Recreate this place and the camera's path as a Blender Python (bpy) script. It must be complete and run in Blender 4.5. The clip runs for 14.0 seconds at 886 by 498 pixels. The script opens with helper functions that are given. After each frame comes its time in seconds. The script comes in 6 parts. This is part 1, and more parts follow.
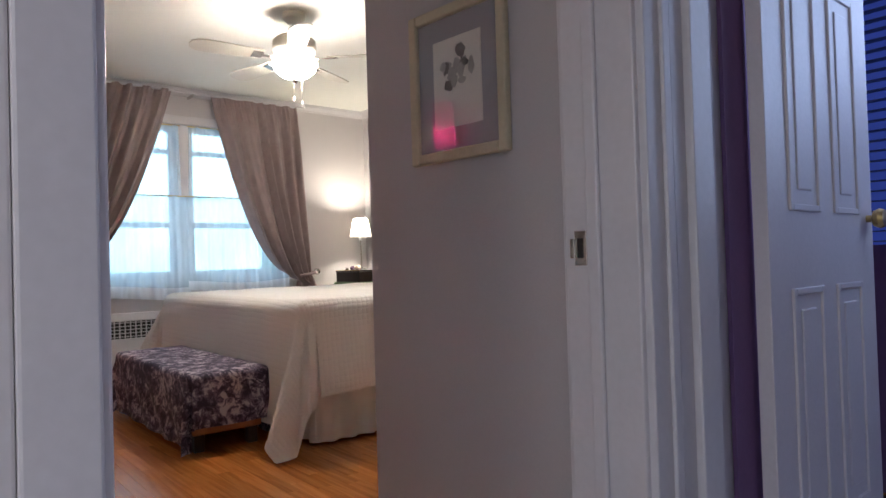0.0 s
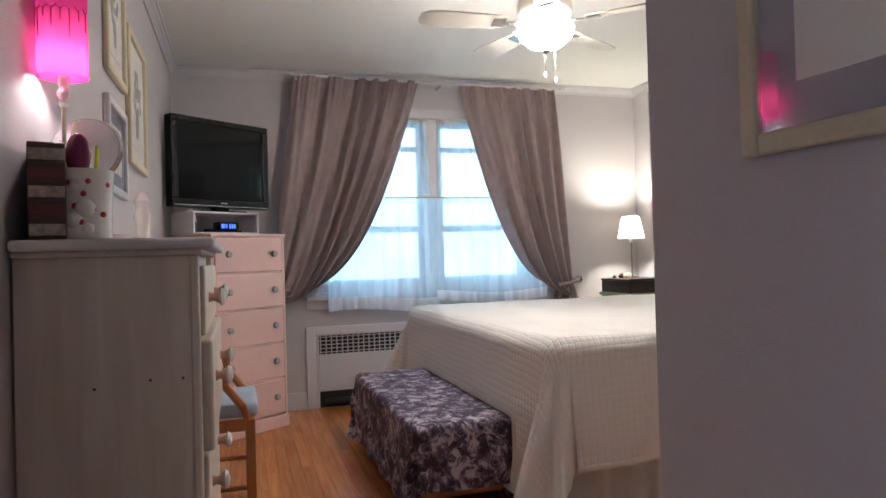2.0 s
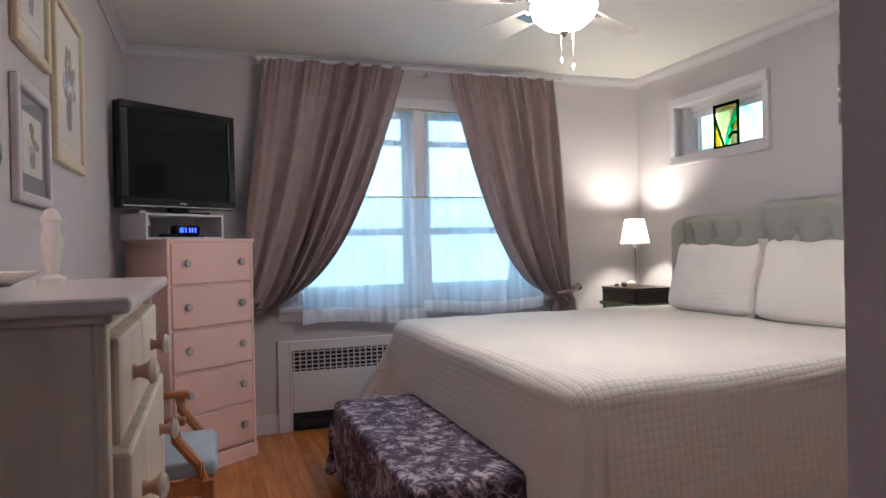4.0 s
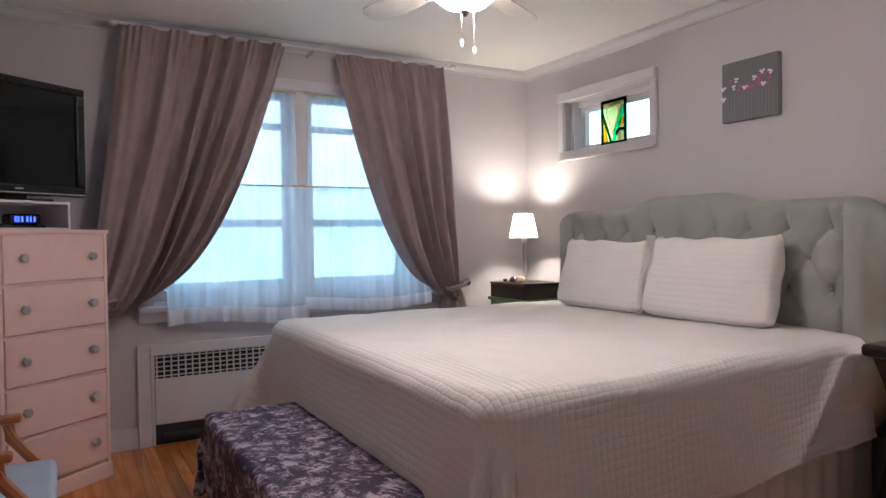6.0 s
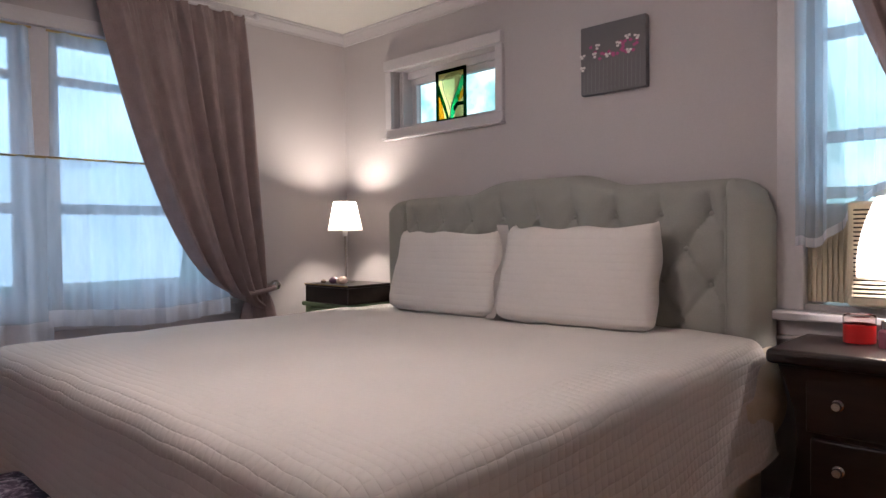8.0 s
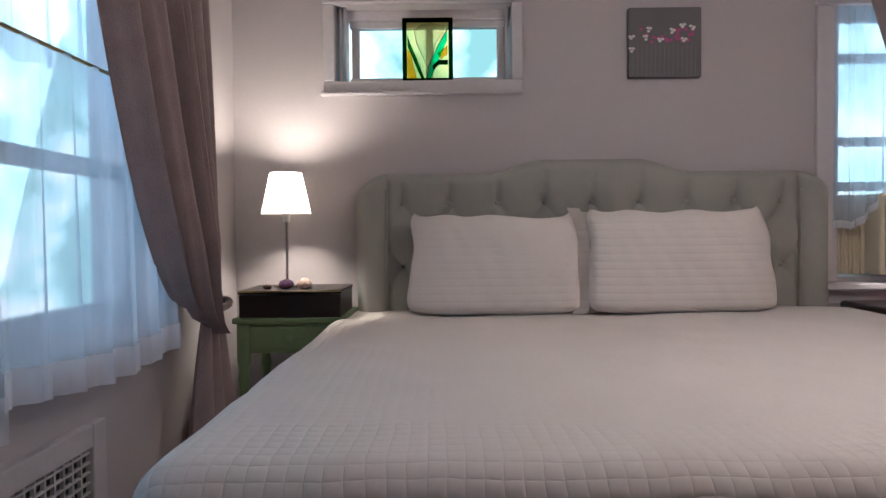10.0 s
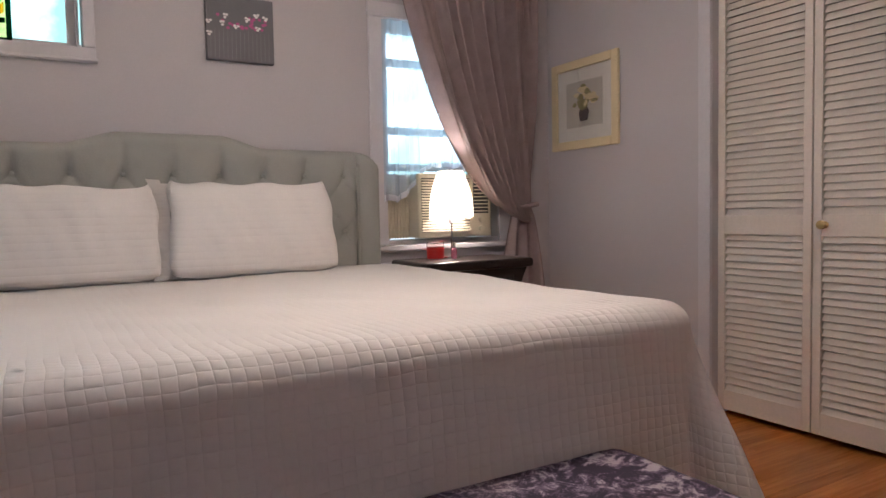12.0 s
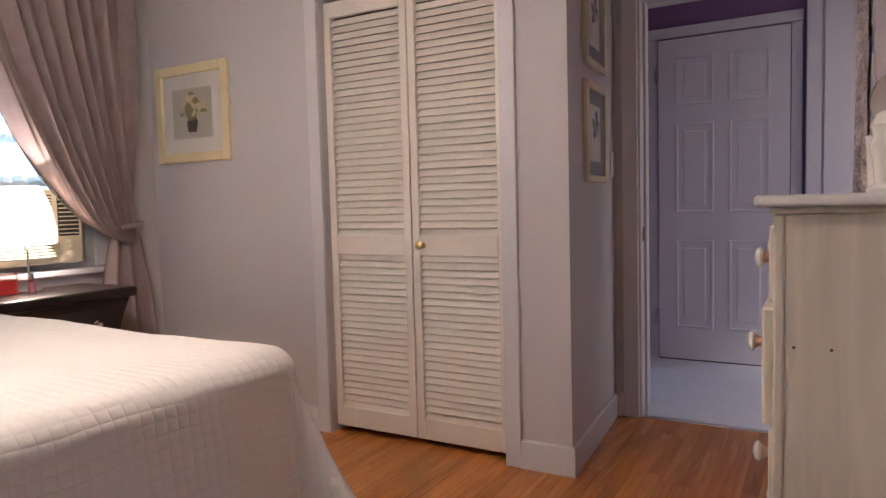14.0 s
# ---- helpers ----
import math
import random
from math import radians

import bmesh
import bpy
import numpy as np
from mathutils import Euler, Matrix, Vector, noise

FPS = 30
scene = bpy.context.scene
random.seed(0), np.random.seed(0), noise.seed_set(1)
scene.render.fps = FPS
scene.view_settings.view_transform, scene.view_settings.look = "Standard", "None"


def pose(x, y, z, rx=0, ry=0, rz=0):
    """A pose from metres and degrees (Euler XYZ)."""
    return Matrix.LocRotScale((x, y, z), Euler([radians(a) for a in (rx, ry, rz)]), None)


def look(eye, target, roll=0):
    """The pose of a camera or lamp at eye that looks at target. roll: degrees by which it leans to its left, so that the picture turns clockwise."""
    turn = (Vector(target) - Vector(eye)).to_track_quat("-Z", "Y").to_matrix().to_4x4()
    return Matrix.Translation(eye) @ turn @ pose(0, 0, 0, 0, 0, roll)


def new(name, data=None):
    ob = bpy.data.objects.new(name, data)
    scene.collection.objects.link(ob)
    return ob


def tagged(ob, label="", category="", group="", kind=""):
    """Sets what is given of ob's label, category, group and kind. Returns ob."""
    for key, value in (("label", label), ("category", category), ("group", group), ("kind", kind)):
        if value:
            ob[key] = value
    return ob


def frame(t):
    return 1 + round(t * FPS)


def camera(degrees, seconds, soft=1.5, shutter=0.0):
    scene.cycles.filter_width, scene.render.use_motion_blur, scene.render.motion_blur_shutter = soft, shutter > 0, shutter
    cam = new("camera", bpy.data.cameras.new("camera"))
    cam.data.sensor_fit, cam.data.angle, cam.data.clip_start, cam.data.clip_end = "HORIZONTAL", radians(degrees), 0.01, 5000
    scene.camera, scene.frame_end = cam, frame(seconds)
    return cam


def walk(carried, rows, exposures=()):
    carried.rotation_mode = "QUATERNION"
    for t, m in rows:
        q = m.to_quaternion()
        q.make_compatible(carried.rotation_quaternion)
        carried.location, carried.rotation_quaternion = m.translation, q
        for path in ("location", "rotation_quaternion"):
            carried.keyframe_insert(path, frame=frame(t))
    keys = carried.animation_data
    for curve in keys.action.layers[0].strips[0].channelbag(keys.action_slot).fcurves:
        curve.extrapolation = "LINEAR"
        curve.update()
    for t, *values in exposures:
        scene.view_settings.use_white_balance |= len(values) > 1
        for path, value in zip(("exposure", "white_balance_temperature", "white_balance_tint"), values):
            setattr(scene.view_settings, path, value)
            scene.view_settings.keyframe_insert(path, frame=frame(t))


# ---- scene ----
cam = camera(66.5, 14.0)
EXPOSURES = [(0.0, 0.44, 5980, 5), (2.0, 0.50, 5680, 4), (5.0, 0.03, 5650, 10), (6.5, 0.03, 5750, 12), (7.5, -0.36, 5850, 15), (8.0, -0.50, 6000, 17), (10.5, -0.62, 5820, 15), (11.0, -0.20, 5850, 15), (11.5, -0.24, 5950, 14), (12.0, -0.05, 6100, 14), (12.5, 0.08, 6200, 14), (14.0, 0.48, 6300, 14)]
PATH = [
    (0, (5.509, 0.32, 0.887), (3.959, 1.584, 0.923), -1.7),
    (0.5, (5.266, 0.531, 0.891), (3.582, 1.609, 0.922), -1.8),
    (1, (5.088, 0.66, 0.882), (3.272, 1.498, 0.914), -1.9),
    (1.5, (4.928, 0.718, 0.928), (3.039, 1.374, 0.959), -1.7),
    (2, (4.781, 0.773, 1.025), (2.866, 1.35, 1.05), -1.6),
    (4.5, (4.214, 0.823, 1.138), (2.349, 1.544, 1.101), -0.8),
    (5, (4.146, 0.829, 1.145), (2.334, 1.675, 1.105), -0.8),
    (5.5, (4.102, 0.847, 1.153), (2.325, 1.764, 1.112), -0.8),
    (6, (4.066, 0.86, 1.153), (2.323, 1.839, 1.113), -0.7),
    (6.5, (4.025, 0.87, 1.163), (2.325, 1.923, 1.122), -0.6),
    (7, (3.932, 0.885, 1.148), (2.308, 2.052, 1.112), -0.6),
    (7.5, (3.72, 0.985, 1.134), (2.237, 2.326, 1.093), -0.7),
    (8, (3.383, 1.203, 1.106), (1.998, 2.646, 1.06), -0.7),
    (10.5, (0.745, 0.779, 1.007), (1.037, 2.757, 0.954), -0.8),
    (11, (0.808, 0.698, 0.956), (1.283, 2.64, 0.904), -1.1),
    (11.5, (0.964, 0.595, 0.988), (1.638, 2.476, 0.886), -0.8),
    (12, (1.071, 0.565, 0.977), (2.074, 2.292, 0.872), -1.1),
    (12.5, (1.021, 0.6, 1.035), (2.324, 2.111, 0.892), -1.5),
    (13, (1.076, 0.629, 1.022), (2.557, 1.966, 0.887), -1.2),
    (13.5, (1.175, 0.604, 1.035), (2.792, 1.774, 0.905), -1.4),
    (14, (1.265, 0.605, 1.078), (2.996, 1.598, 0.946), -1.5),
]
walk(cam, [(t, look(eye, target, roll)) for t, eye, target, roll in PATH], EXPOSURES)

# ---- small building helpers ----
def rgb(r, g, b):
    return (r, g, b, 1.0)


def principled(name, base, rough=0.6, metal=0.0, vary=0.12, scale=8.0, bump=0.02, grain=90.0, spec=0.5, island=0.0):
    """Paint or solid surface with two scales of colour variation and fine relief."""
    m = bpy.data.materials.new(name)
    m.use_nodes = True
    nt = m.node_tree
    bs = nt.nodes["Principled BSDF"]
    tc = nt.nodes.new("ShaderNodeTexCoord")
    n1 = nt.nodes.new("ShaderNodeTexNoise")
    n1.inputs["Scale"].default_value, n1.inputs["Detail"].default_value = scale, 5
    n2 = nt.nodes.new("ShaderNodeTexNoise")
    n2.inputs["Scale"].default_value, n2.inputs["Detail"].default_value = grain, 3
    nt.links.new(tc.outputs["Object"], n1.inputs["Vector"])
    nt.links.new(tc.outputs["Object"], n2.inputs["Vector"])
    add = nt.nodes.new("ShaderNodeMath")
    add.operation = "ADD"
    nt.links.new(n1.outputs["Fac"], add.inputs[0])
    nt.links.new(n2.outputs["Fac"], add.inputs[1])
    mr = nt.nodes.new("ShaderNodeMapRange")
    mr.inputs["From Min"].default_value, mr.inputs["From Max"].default_value = 0.6, 1.4
    mr.inputs["To Min"].default_value, mr.inputs["To Max"].default_value = 1 - vary, 1 + vary
    nt.links.new(add.outputs[0], mr.inputs["Value"])
    hs = nt.nodes.new("ShaderNodeHueSaturation")
    hs.inputs["Color"].default_value = rgb(*base)
    last = mr.outputs["Result"]
    if island:
        oi = nt.nodes.new("ShaderNodeObjectInfo")
        mi = nt.nodes.new("ShaderNodeMapRange")
        mi.inputs["To Min"].default_value, mi.inputs["To Max"].default_value = 1 - island, 1 + island
        nt.links.new(oi.outputs["Random"], mi.inputs["Value"])
        mu = nt.nodes.new("ShaderNodeMath")
        mu.operation = "MULTIPLY"
        nt.links.new(last, mu.inputs[0])
        nt.links.new(mi.outputs["Result"], mu.inputs[1])
        last = mu.outputs[0]
    nt.links.new(last, hs.inputs["Value"])
    nt.links.new(hs.outputs["Color"], bs.inputs["Base Color"])
    bs.inputs["Roughness"].default_value, bs.inputs["Metallic"].default_value = rough, metal
    bs.inputs["Specular IOR Level"].default_value = spec
    if bump:
        bu = nt.nodes.new("ShaderNodeBump")
        bu.inputs["Strength"].default_value, bu.inputs["Distance"].default_value = 0.5, bump * 0.05
        nt.links.new(add.outputs[0], bu.inputs["Height"])
        nt.links.new(bu.outputs["Normal"], bs.inputs["Normal"])
    return m


def wood(name, dark, light, rough=0.35, stretch=(1.2, 18, 18), island=0.0, bump=0.02, spec=0.5):
    """Grained wood, the grain along local x unless stretch says otherwise."""
    m = bpy.data.materials.new(name)
    m.use_nodes = True
    nt = m.node_tree
    bs = nt.nodes["Principled BSDF"]
    tc = nt.nodes.new("ShaderNodeTexCoord")
    mp = nt.nodes.new("ShaderNodeMapping")
    mp.inputs["Scale"].default_value = stretch
    nt.links.new(tc.outputs["Object"], mp.inputs["Vector"])
    oi = nt.nodes.new("ShaderNodeObjectInfo")
    if island:
        ad = nt.nodes.new("ShaderNodeVectorMath")
        ad.operation = "MULTIPLY_ADD"
        cb = nt.nodes.new("ShaderNodeCombineXYZ")
        for k in range(3):
            nt.links.new(oi.outputs["Random"], cb.inputs[k])
        nt.links.new(cb.outputs[0], ad.inputs[0])
        ad.inputs[1].default_value = (37, 91, 53)
        nt.links.new(mp.outputs[0], ad.inputs[2])
        vec = ad.outputs[0]
    else:
        vec = mp.outputs[0]
    n1 = nt.nodes.new("ShaderNodeTexNoise")
    n1.inputs["Scale"].default_value, n1.inputs["Detail"].default_value, n1.inputs["Distortion"].default_value = 1.6, 6, 0.8
    nt.links.new(vec, n1.inputs["Vector"])
    ramp = nt.nodes.new("ShaderNodeValToRGB")
    ramp.color_ramp.elements[0].position, ramp.color_ramp.elements[0].color = 0.3, rgb(*dark)
    ramp.color_ramp.elements[1].position, ramp.color_ramp.elements[1].color = 0.7, rgb(*light)
    nt.links.new(n1.outputs["Fac"], ramp.inputs["Fac"])
    hs = nt.nodes.new("ShaderNodeHueSaturation")
    nt.links.new(ramp.outputs["Color"], hs.inputs["Color"])
    if island:
        mi = nt.nodes.new("ShaderNodeMapRange")
        mi.inputs["To Min"].default_value, mi.inputs["To Max"].default_value = 1 - island, 1 + island
        nt.links.new(oi.outputs["Random"], mi.inputs["Value"])
        nt.links.new(mi.outputs["Result"], hs.inputs["Value"])
    nt.links.new(hs.outputs["Color"], bs.inputs["Base Color"])
    bs.inputs["Roughness"].default_value = rough
    bs.inputs["Specular IOR Level"].default_value = spec
    if bump:
        bu = nt.nodes.new("ShaderNodeBump")
        bu.inputs["Strength"].default_value, bu.inputs["Distance"].default_value = 0.4, bump * 0.05
        nt.links.new(n1.outputs["Fac"], bu.inputs["Height"])
        nt.links.new(bu.outputs["Normal"], bs.inputs["Normal"])
    return m


def emitter(name, colour, strength):
    m = bpy.data.materials.new(name)
    m.use_nodes = True
    bs = m.node_tree.nodes["Principled BSDF"]
    bs.inputs["Base Color"].default_value = rgb(*colour)
    bs.inputs["Emission Color"].default_value = rgb(*colour)
    bs.inputs["Emission Strength"].default_value = strength
    return m


def cloth_sheer(name, colour, clear, glow=0.6):
    """Thin woven cloth: part lets light straight through, part scatters it."""
    m = bpy.data.materials.new(name)
    m.use_nodes = True
    nt = m.node_tree
    out = nt.nodes["Material Output"]
    nt.nodes.remove(nt.nodes["Principled BSDF"])
    tr, di, tl = (nt.nodes.new("ShaderNodeBsdf" + k) for k in ("Transparent", "Diffuse", "Translucent"))
    di.inputs["Color"].default_value = tl.inputs["Color"].default_value = rgb(*colour)
    a, b = nt.nodes.new("ShaderNodeMixShader"), nt.nodes.new("ShaderNodeMixShader")
    a.inputs["Fac"].default_value = glow
    nt.links.new(di.outputs[0], a.inputs[1])
    nt.links.new(tl.outputs[0], a.inputs[2])
    tc, n1 = nt.nodes.new("ShaderNodeTexCoord"), nt.nodes.new("ShaderNodeTexNoise")
    mp = nt.nodes.new("ShaderNodeMapping")
    mp.inputs["Scale"].default_value = (6, 6, 1.2)
    nt.links.new(tc.outputs["Object"], mp.inputs["Vector"])
    nt.links.new(mp.outputs[0], n1.inputs["Vector"])
    mr = nt.nodes.new("ShaderNodeMapRange")
    mr.inputs["From Min"].default_value, mr.inputs["From Max"].default_value = 0.3, 0.7
    mr.inputs["To Min"].default_value, mr.inputs["To Max"].default_value = max(clear - 0.035, 0), min(clear + 0.035, 1)
    nt.links.new(n1.outputs["Fac"], mr.inputs["Value"])
    nt.links.new(mr.outputs["Result"], b.inputs["Fac"])
    nt.links.new(a.outputs[0], b.inputs[1])
    nt.links.new(tr.outputs[0], b.inputs[2])
    nt.links.new(b.outputs[0], out.inputs["Surface"])
    return m


def lit_cloth(name, colour, glow, strength):
    """Shade cloth that lets its bulb shine through."""
    m = bpy.data.materials.new(name)
    m.use_nodes = True
    n = m.node_tree
    n.nodes.remove(n.nodes["Principled BSDF"])
    d, tl, e, mix, add = (n.nodes.new("ShaderNode" + k) for k in ("BsdfDiffuse", "BsdfTranslucent", "Emission", "MixShader", "AddShader"))
    d.inputs["Color"].default_value = tl.inputs["Color"].default_value = rgb(*colour)
    e.inputs["Color"].default_value, e.inputs["Strength"].default_value = rgb(*glow), strength
    mix.inputs["Fac"].default_value = 0.6
    n.links.new(d.outputs[0], mix.inputs[1])
    n.links.new(tl.outputs[0], mix.inputs[2])
    n.links.new(mix.outputs[0], add.inputs[0])
    n.links.new(e.outputs[0], add.inputs[1])
    n.links.new(add.outputs[0], n.nodes["Material Output"].inputs["Surface"])
    return m


def boxbm(x0, x1, y0, y1, z0, z1, bevel=0.0, segs=2):
    bm = bmesh.new()
    bmesh.ops.create_cube(bm, size=1.0)
    for v in bm.verts:
        v.co = ((x0 + x1) / 2 + v.co.x * (x1 - x0), (y0 + y1) / 2 + v.co.y * (y1 - y0), (z0 + z1) / 2 + v.co.z * (z1 - z0))
    if bevel:
        bmesh.ops.bevel(bm, geom=bm.edges[:], offset=bevel, segments=segs, affect="EDGES", profile=0.5)
    return bm


def lathe(profile, segs=24, centre=(0, 0, 0), axis="z"):
    """A turned shape from (radius, height) pairs."""
    bm = bmesh.new()
    rings = []
    for r, h in profile:
        ring = []
        for k in range(segs):
            a = 2 * math.pi * k / segs
            p = (r * math.cos(a), r * math.sin(a), h)
            if axis == "x":
                p = (p[2], p[0], p[1])
            elif axis == "y":
                p = (p[0], p[2], p[1])
            ring.append(bm.verts.new((p[0] + centre[0], p[1] + centre[1], p[2] + centre[2])))
        rings.append(ring)
    for a, b in zip(rings, rings[1:]):
        for k in range(segs):
            bm.faces.new((a[k], a[(k + 1) % segs], b[(k + 1) % segs], b[k]))
    bm.faces.new(rings[0][::-1])
    bm.faces.new(rings[-1])
    bmesh.ops.recalc_face_normals(bm, faces=bm.faces[:])
    return bm


def tube(points, radius, segs=8):
    """A round bar along a line of points."""
    bm = bmesh.new()
    pts = [Vector(p) for p in points]
    rings = []
    for i, p in enumerate(pts):
        d = (pts[min(i + 1, len(pts) - 1)] - pts[max(i - 1, 0)]).normalized()
        up = Vector((0, 0, 1)) if abs(d.z) < 0.9 else Vector((1, 0, 0))
        s = d.cross(up).normalized()
        u = s.cross(d)
        rings.append([bm.verts.new(p + radius * (math.cos(2 * math.pi * k / segs) * s + math.sin(2 * math.pi * k / segs) * u)) for k in range(segs)])
    for a, b in zip(rings, rings[1:]):
        for k in range(segs):
            bm.faces.new((a[k], a[(k + 1) % segs], b[(k + 1) % segs], b[k]))
    bm.faces.new(rings[0][::-1])
    bm.faces.new(rings[-1])
    bmesh.ops.recalc_face_normals(bm, faces=bm.faces[:])
    return bm


def sheet(nu, nv, fn, thick=0.0, uv=None):
    """A grid surface from fn(u, v) with u, v in 0..1."""
    bm = bmesh.new()
    layer = bm.loops.layers.uv.new("UVMap") if uv else None
    vs = [[bm.verts.new(fn(i / nu, j / nv)) for j in range(nv + 1)] for i in range(nu + 1)]
    for i in range(nu):
        for j in range(nv):
            f = bm.faces.new((vs[i][j], vs[i + 1][j], vs[i + 1][j + 1], vs[i][j + 1]))
            if uv:
                for lp, (a, b) in zip(f.loops, ((i, j), (i + 1, j), (i + 1, j + 1), (i, j + 1))):
                    lp[layer].uv = uv(a / nu, b / nv)
    if thick:
        bmesh.ops.solidify(bm, geom=bm.faces[:], thickness=thick)
    return bm


def join(*bms):
    """Several pieces of ONE part as one bmesh."""
    out = bmesh.new()
    for b in bms:
        me = bpy.data.meshes.new("tmp")
        b.to_mesh(me)
        b.free()
        out.from_mesh(me)
        bpy.data.meshes.remove(me)
    return out


def part(name, bm, material, parent=None, label="", smooth=False):
    me = bpy.data.meshes.new(name)
    bm.to_mesh(me)
    bm.free()
    if smooth:
        for p in me.polygons:
            p.use_smooth = True
        me.set_sharp_from_angle(angle=radians(40))
    me.materials.append(material)
    ob = new(name, me)
    if parent:
        ob.parent = parent
    if label:
        ob["label"] = label
    return ob


def thing(name, x, y, z, label, category, group="", rz=0.0, kind=""):
    ob = new(name)
    ob.empty_display_size = 0.1
    ob.matrix_basis = pose(x, y, z, 0, 0, rz)
    return tagged(ob, label, category, group, kind)


def setting(name, bm, material, label, category, smooth=False):
    return tagged(part(name, bm, material, None, label, smooth), label, category, "", "structure")


# ---- world and large lights ----
world = bpy.data.worlds.new("sky")
scene.world = world
world.use_nodes = True
wn = world.node_tree
sky = wn.nodes.new("ShaderNodeTexSky")
sky.sky_type, sky.sun_disc = "NISHITA", False
sky.sun_elevation, sky.sun_rotation = radians(48), radians(150)
wn.nodes["Background"].inputs["Strength"].default_value = 0.10
wn.links.new(sky.outputs["Color"], wn.nodes["Background"].inputs["Color"])


def area(name, eye, target, sx, sy, watts, colour):
    d = bpy.data.lights.new(name, "AREA")
    d.shape, d.size, d.size_y, d.energy, d.color = "RECTANGLE", sx, sy, watts, colour
    ob = new(name, d)
    ob.matrix_basis = look(eye, target)
    return ob


def bulb(name, at, watts, colour, radius=0.03):
    d = bpy.data.lights.new(name, "POINT")
    d.energy, d.color, d.shadow_soft_size = watts, colour, radius
    ob = new(name, d)
    ob.location = at
    return ob


sun = bpy.data.lights.new("sun", "SUN")
sun.energy, sun.angle, sun.color = 1.0, radians(12), (1.0, 0.95, 0.88)
sun_ob = new("sun", sun)
sun_ob.rotation_euler = (radians(42), 0, radians(-30))

DAY = (0.50, 0.77, 1.0)
WARM = (1.0, 0.85, 0.72)
area("window_daylight_west", (-0.32, 2.14, 1.45), (1.0, 2.14, 1.1), 1.7, 1.2, 17, DAY)
area("window_daylight_north", (3.02, 4.12, 1.6), (2.9, 3.0, 1.1), 0.72, 0.9, 4.2, DAY)
bulb("bedside_bulb_west", (0.285, 3.62, 1.25), 23, (1.0, 0.86, 0.66), 0.025)
bulb("bedside_bulb_east", (2.955, 3.715, 1.06), 19, WARM, 0.03)
bulb("pink_lamp_bulb", (3.14, 0.414, 1.468), 2.4, (1.0, 0.82, 0.76), 0.015)
area("north_room_daylight", (5.25, 3.02, 1.5), (4.95, 1.8, 1.1), 0.8, 1.2, 9.0, (0.56, 0.67, 1.0))
# fill lamp for the hall, added at an unseen doorway in its south wall
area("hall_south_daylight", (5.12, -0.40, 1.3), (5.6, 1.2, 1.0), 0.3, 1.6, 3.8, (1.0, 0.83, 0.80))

# ---- materials ----
M_WALL = principled("lavender grey wall paint", (0.53, 0.495, 0.505), 0.7, vary=0.04, scale=2.5, bump=0.02, grain=160)
M_CEIL = principled("ceiling white paint", (0.80, 0.78, 0.73), 0.85, vary=0.03, scale=1.5, bump=0.03, grain=120)
M_TRIM = principled("white trim gloss paint", (0.61, 0.585, 0.605), 0.35, vary=0.05, scale=5, bump=0.015, grain=60)
M_PURPLE = principled("purple hall paint", (0.20, 0.11, 0.24), 0.65, vary=0.06, scale=3, bump=0.02)
M_DOOR = principled("white door paint", (0.64, 0.60, 0.62), 0.4, vary=0.05, scale=4, bump=0.015)
M_LOUVRE = principled("cream louvre paint", (0.72, 0.655, 0.58), 0.45, vary=0.06, scale=6, bump=0.02, island=0.04)
M_FLOOR = wood("honey oak strip", (0.36, 0.118, 0.023), (0.55, 0.208, 0.047), 0.25, (1.5, 26, 26), island=0.17)
M_FLOORBASE = principled("floor joint dark", (0.07, 0.03, 0.012), 0.6)
M_TILE = principled("white hall tile", (0.62, 0.62, 0.65), 0.25, vary=0.08, scale=6)
M_CURTAIN = principled("taupe curtain cloth", (0.285, 0.218, 0.215), 0.6, vary=0.16, scale=14, bump=0.06, grain=220, spec=0.3)
M_SHEER = cloth_sheer("white voile", (0.70, 0.80, 0.90), 0.36)
M_SHEER_TOP = cloth_sheer("fine white voile", (0.80, 0.88, 0.95), 0.58)
M_HEM = cloth_sheer("voile hem", (0.84, 0.86, 0.92), 0.08, 0.45)
M_PILLOW = principled("ivory sham cotton", (0.75, 0.71, 0.67), 0.85, vary=0.04, scale=5, bump=0.05, grain=250)
M_HEADB = principled("sage grey velvet", (0.335, 0.335, 0.305), 0.8, vary=0.07, scale=7, bump=0.05, grain=200)
M_PINK = principled("pale pink paint", (0.80, 0.55, 0.51), 0.45, vary=0.04, scale=5, bump=0.015)
M_WHITEWASH = wood("whitewashed pine", (0.60, 0.52, 0.41), (0.74, 0.66, 0.54), 0.5, (14, 14, 1.2), bump=0.03)
M_BLACK = principled("black gloss plastic", (0.009, 0.009, 0.010), 0.25, vary=0.1, bump=0, spec=0.3)
M_SCREEN = principled("dark lcd glass", (0.004, 0.005, 0.006), 0.06, vary=0.1, bump=0, spec=0.28)
M_CHROME = principled("satin nickel", (0.62, 0.60, 0.57), 0.25, 1.0, vary=0.05, bump=0)
M_BRASS = principled("aged brass", (0.55, 0.40, 0.18), 0.3, 1.0, vary=0.1, bump=0)
M_ESPRESSO = wood("espresso stained wood", (0.008, 0.004, 0.0035), (0.021, 0.011, 0.009), 0.33)
M_GREEN = principled("sage green paint", (0.17, 0.26, 0.13), 0.5, vary=0.1, scale=6)
M_CHAIR = wood("orange pine", (0.30, 0.10, 0.035), (0.45, 0.17, 0.06), 0.35, (10, 10, 1.5))
M_BLUESEAT = principled("pale blue cushion", (0.36, 0.42, 0.52), 0.85, vary=0.1, grain=200, bump=0.05)
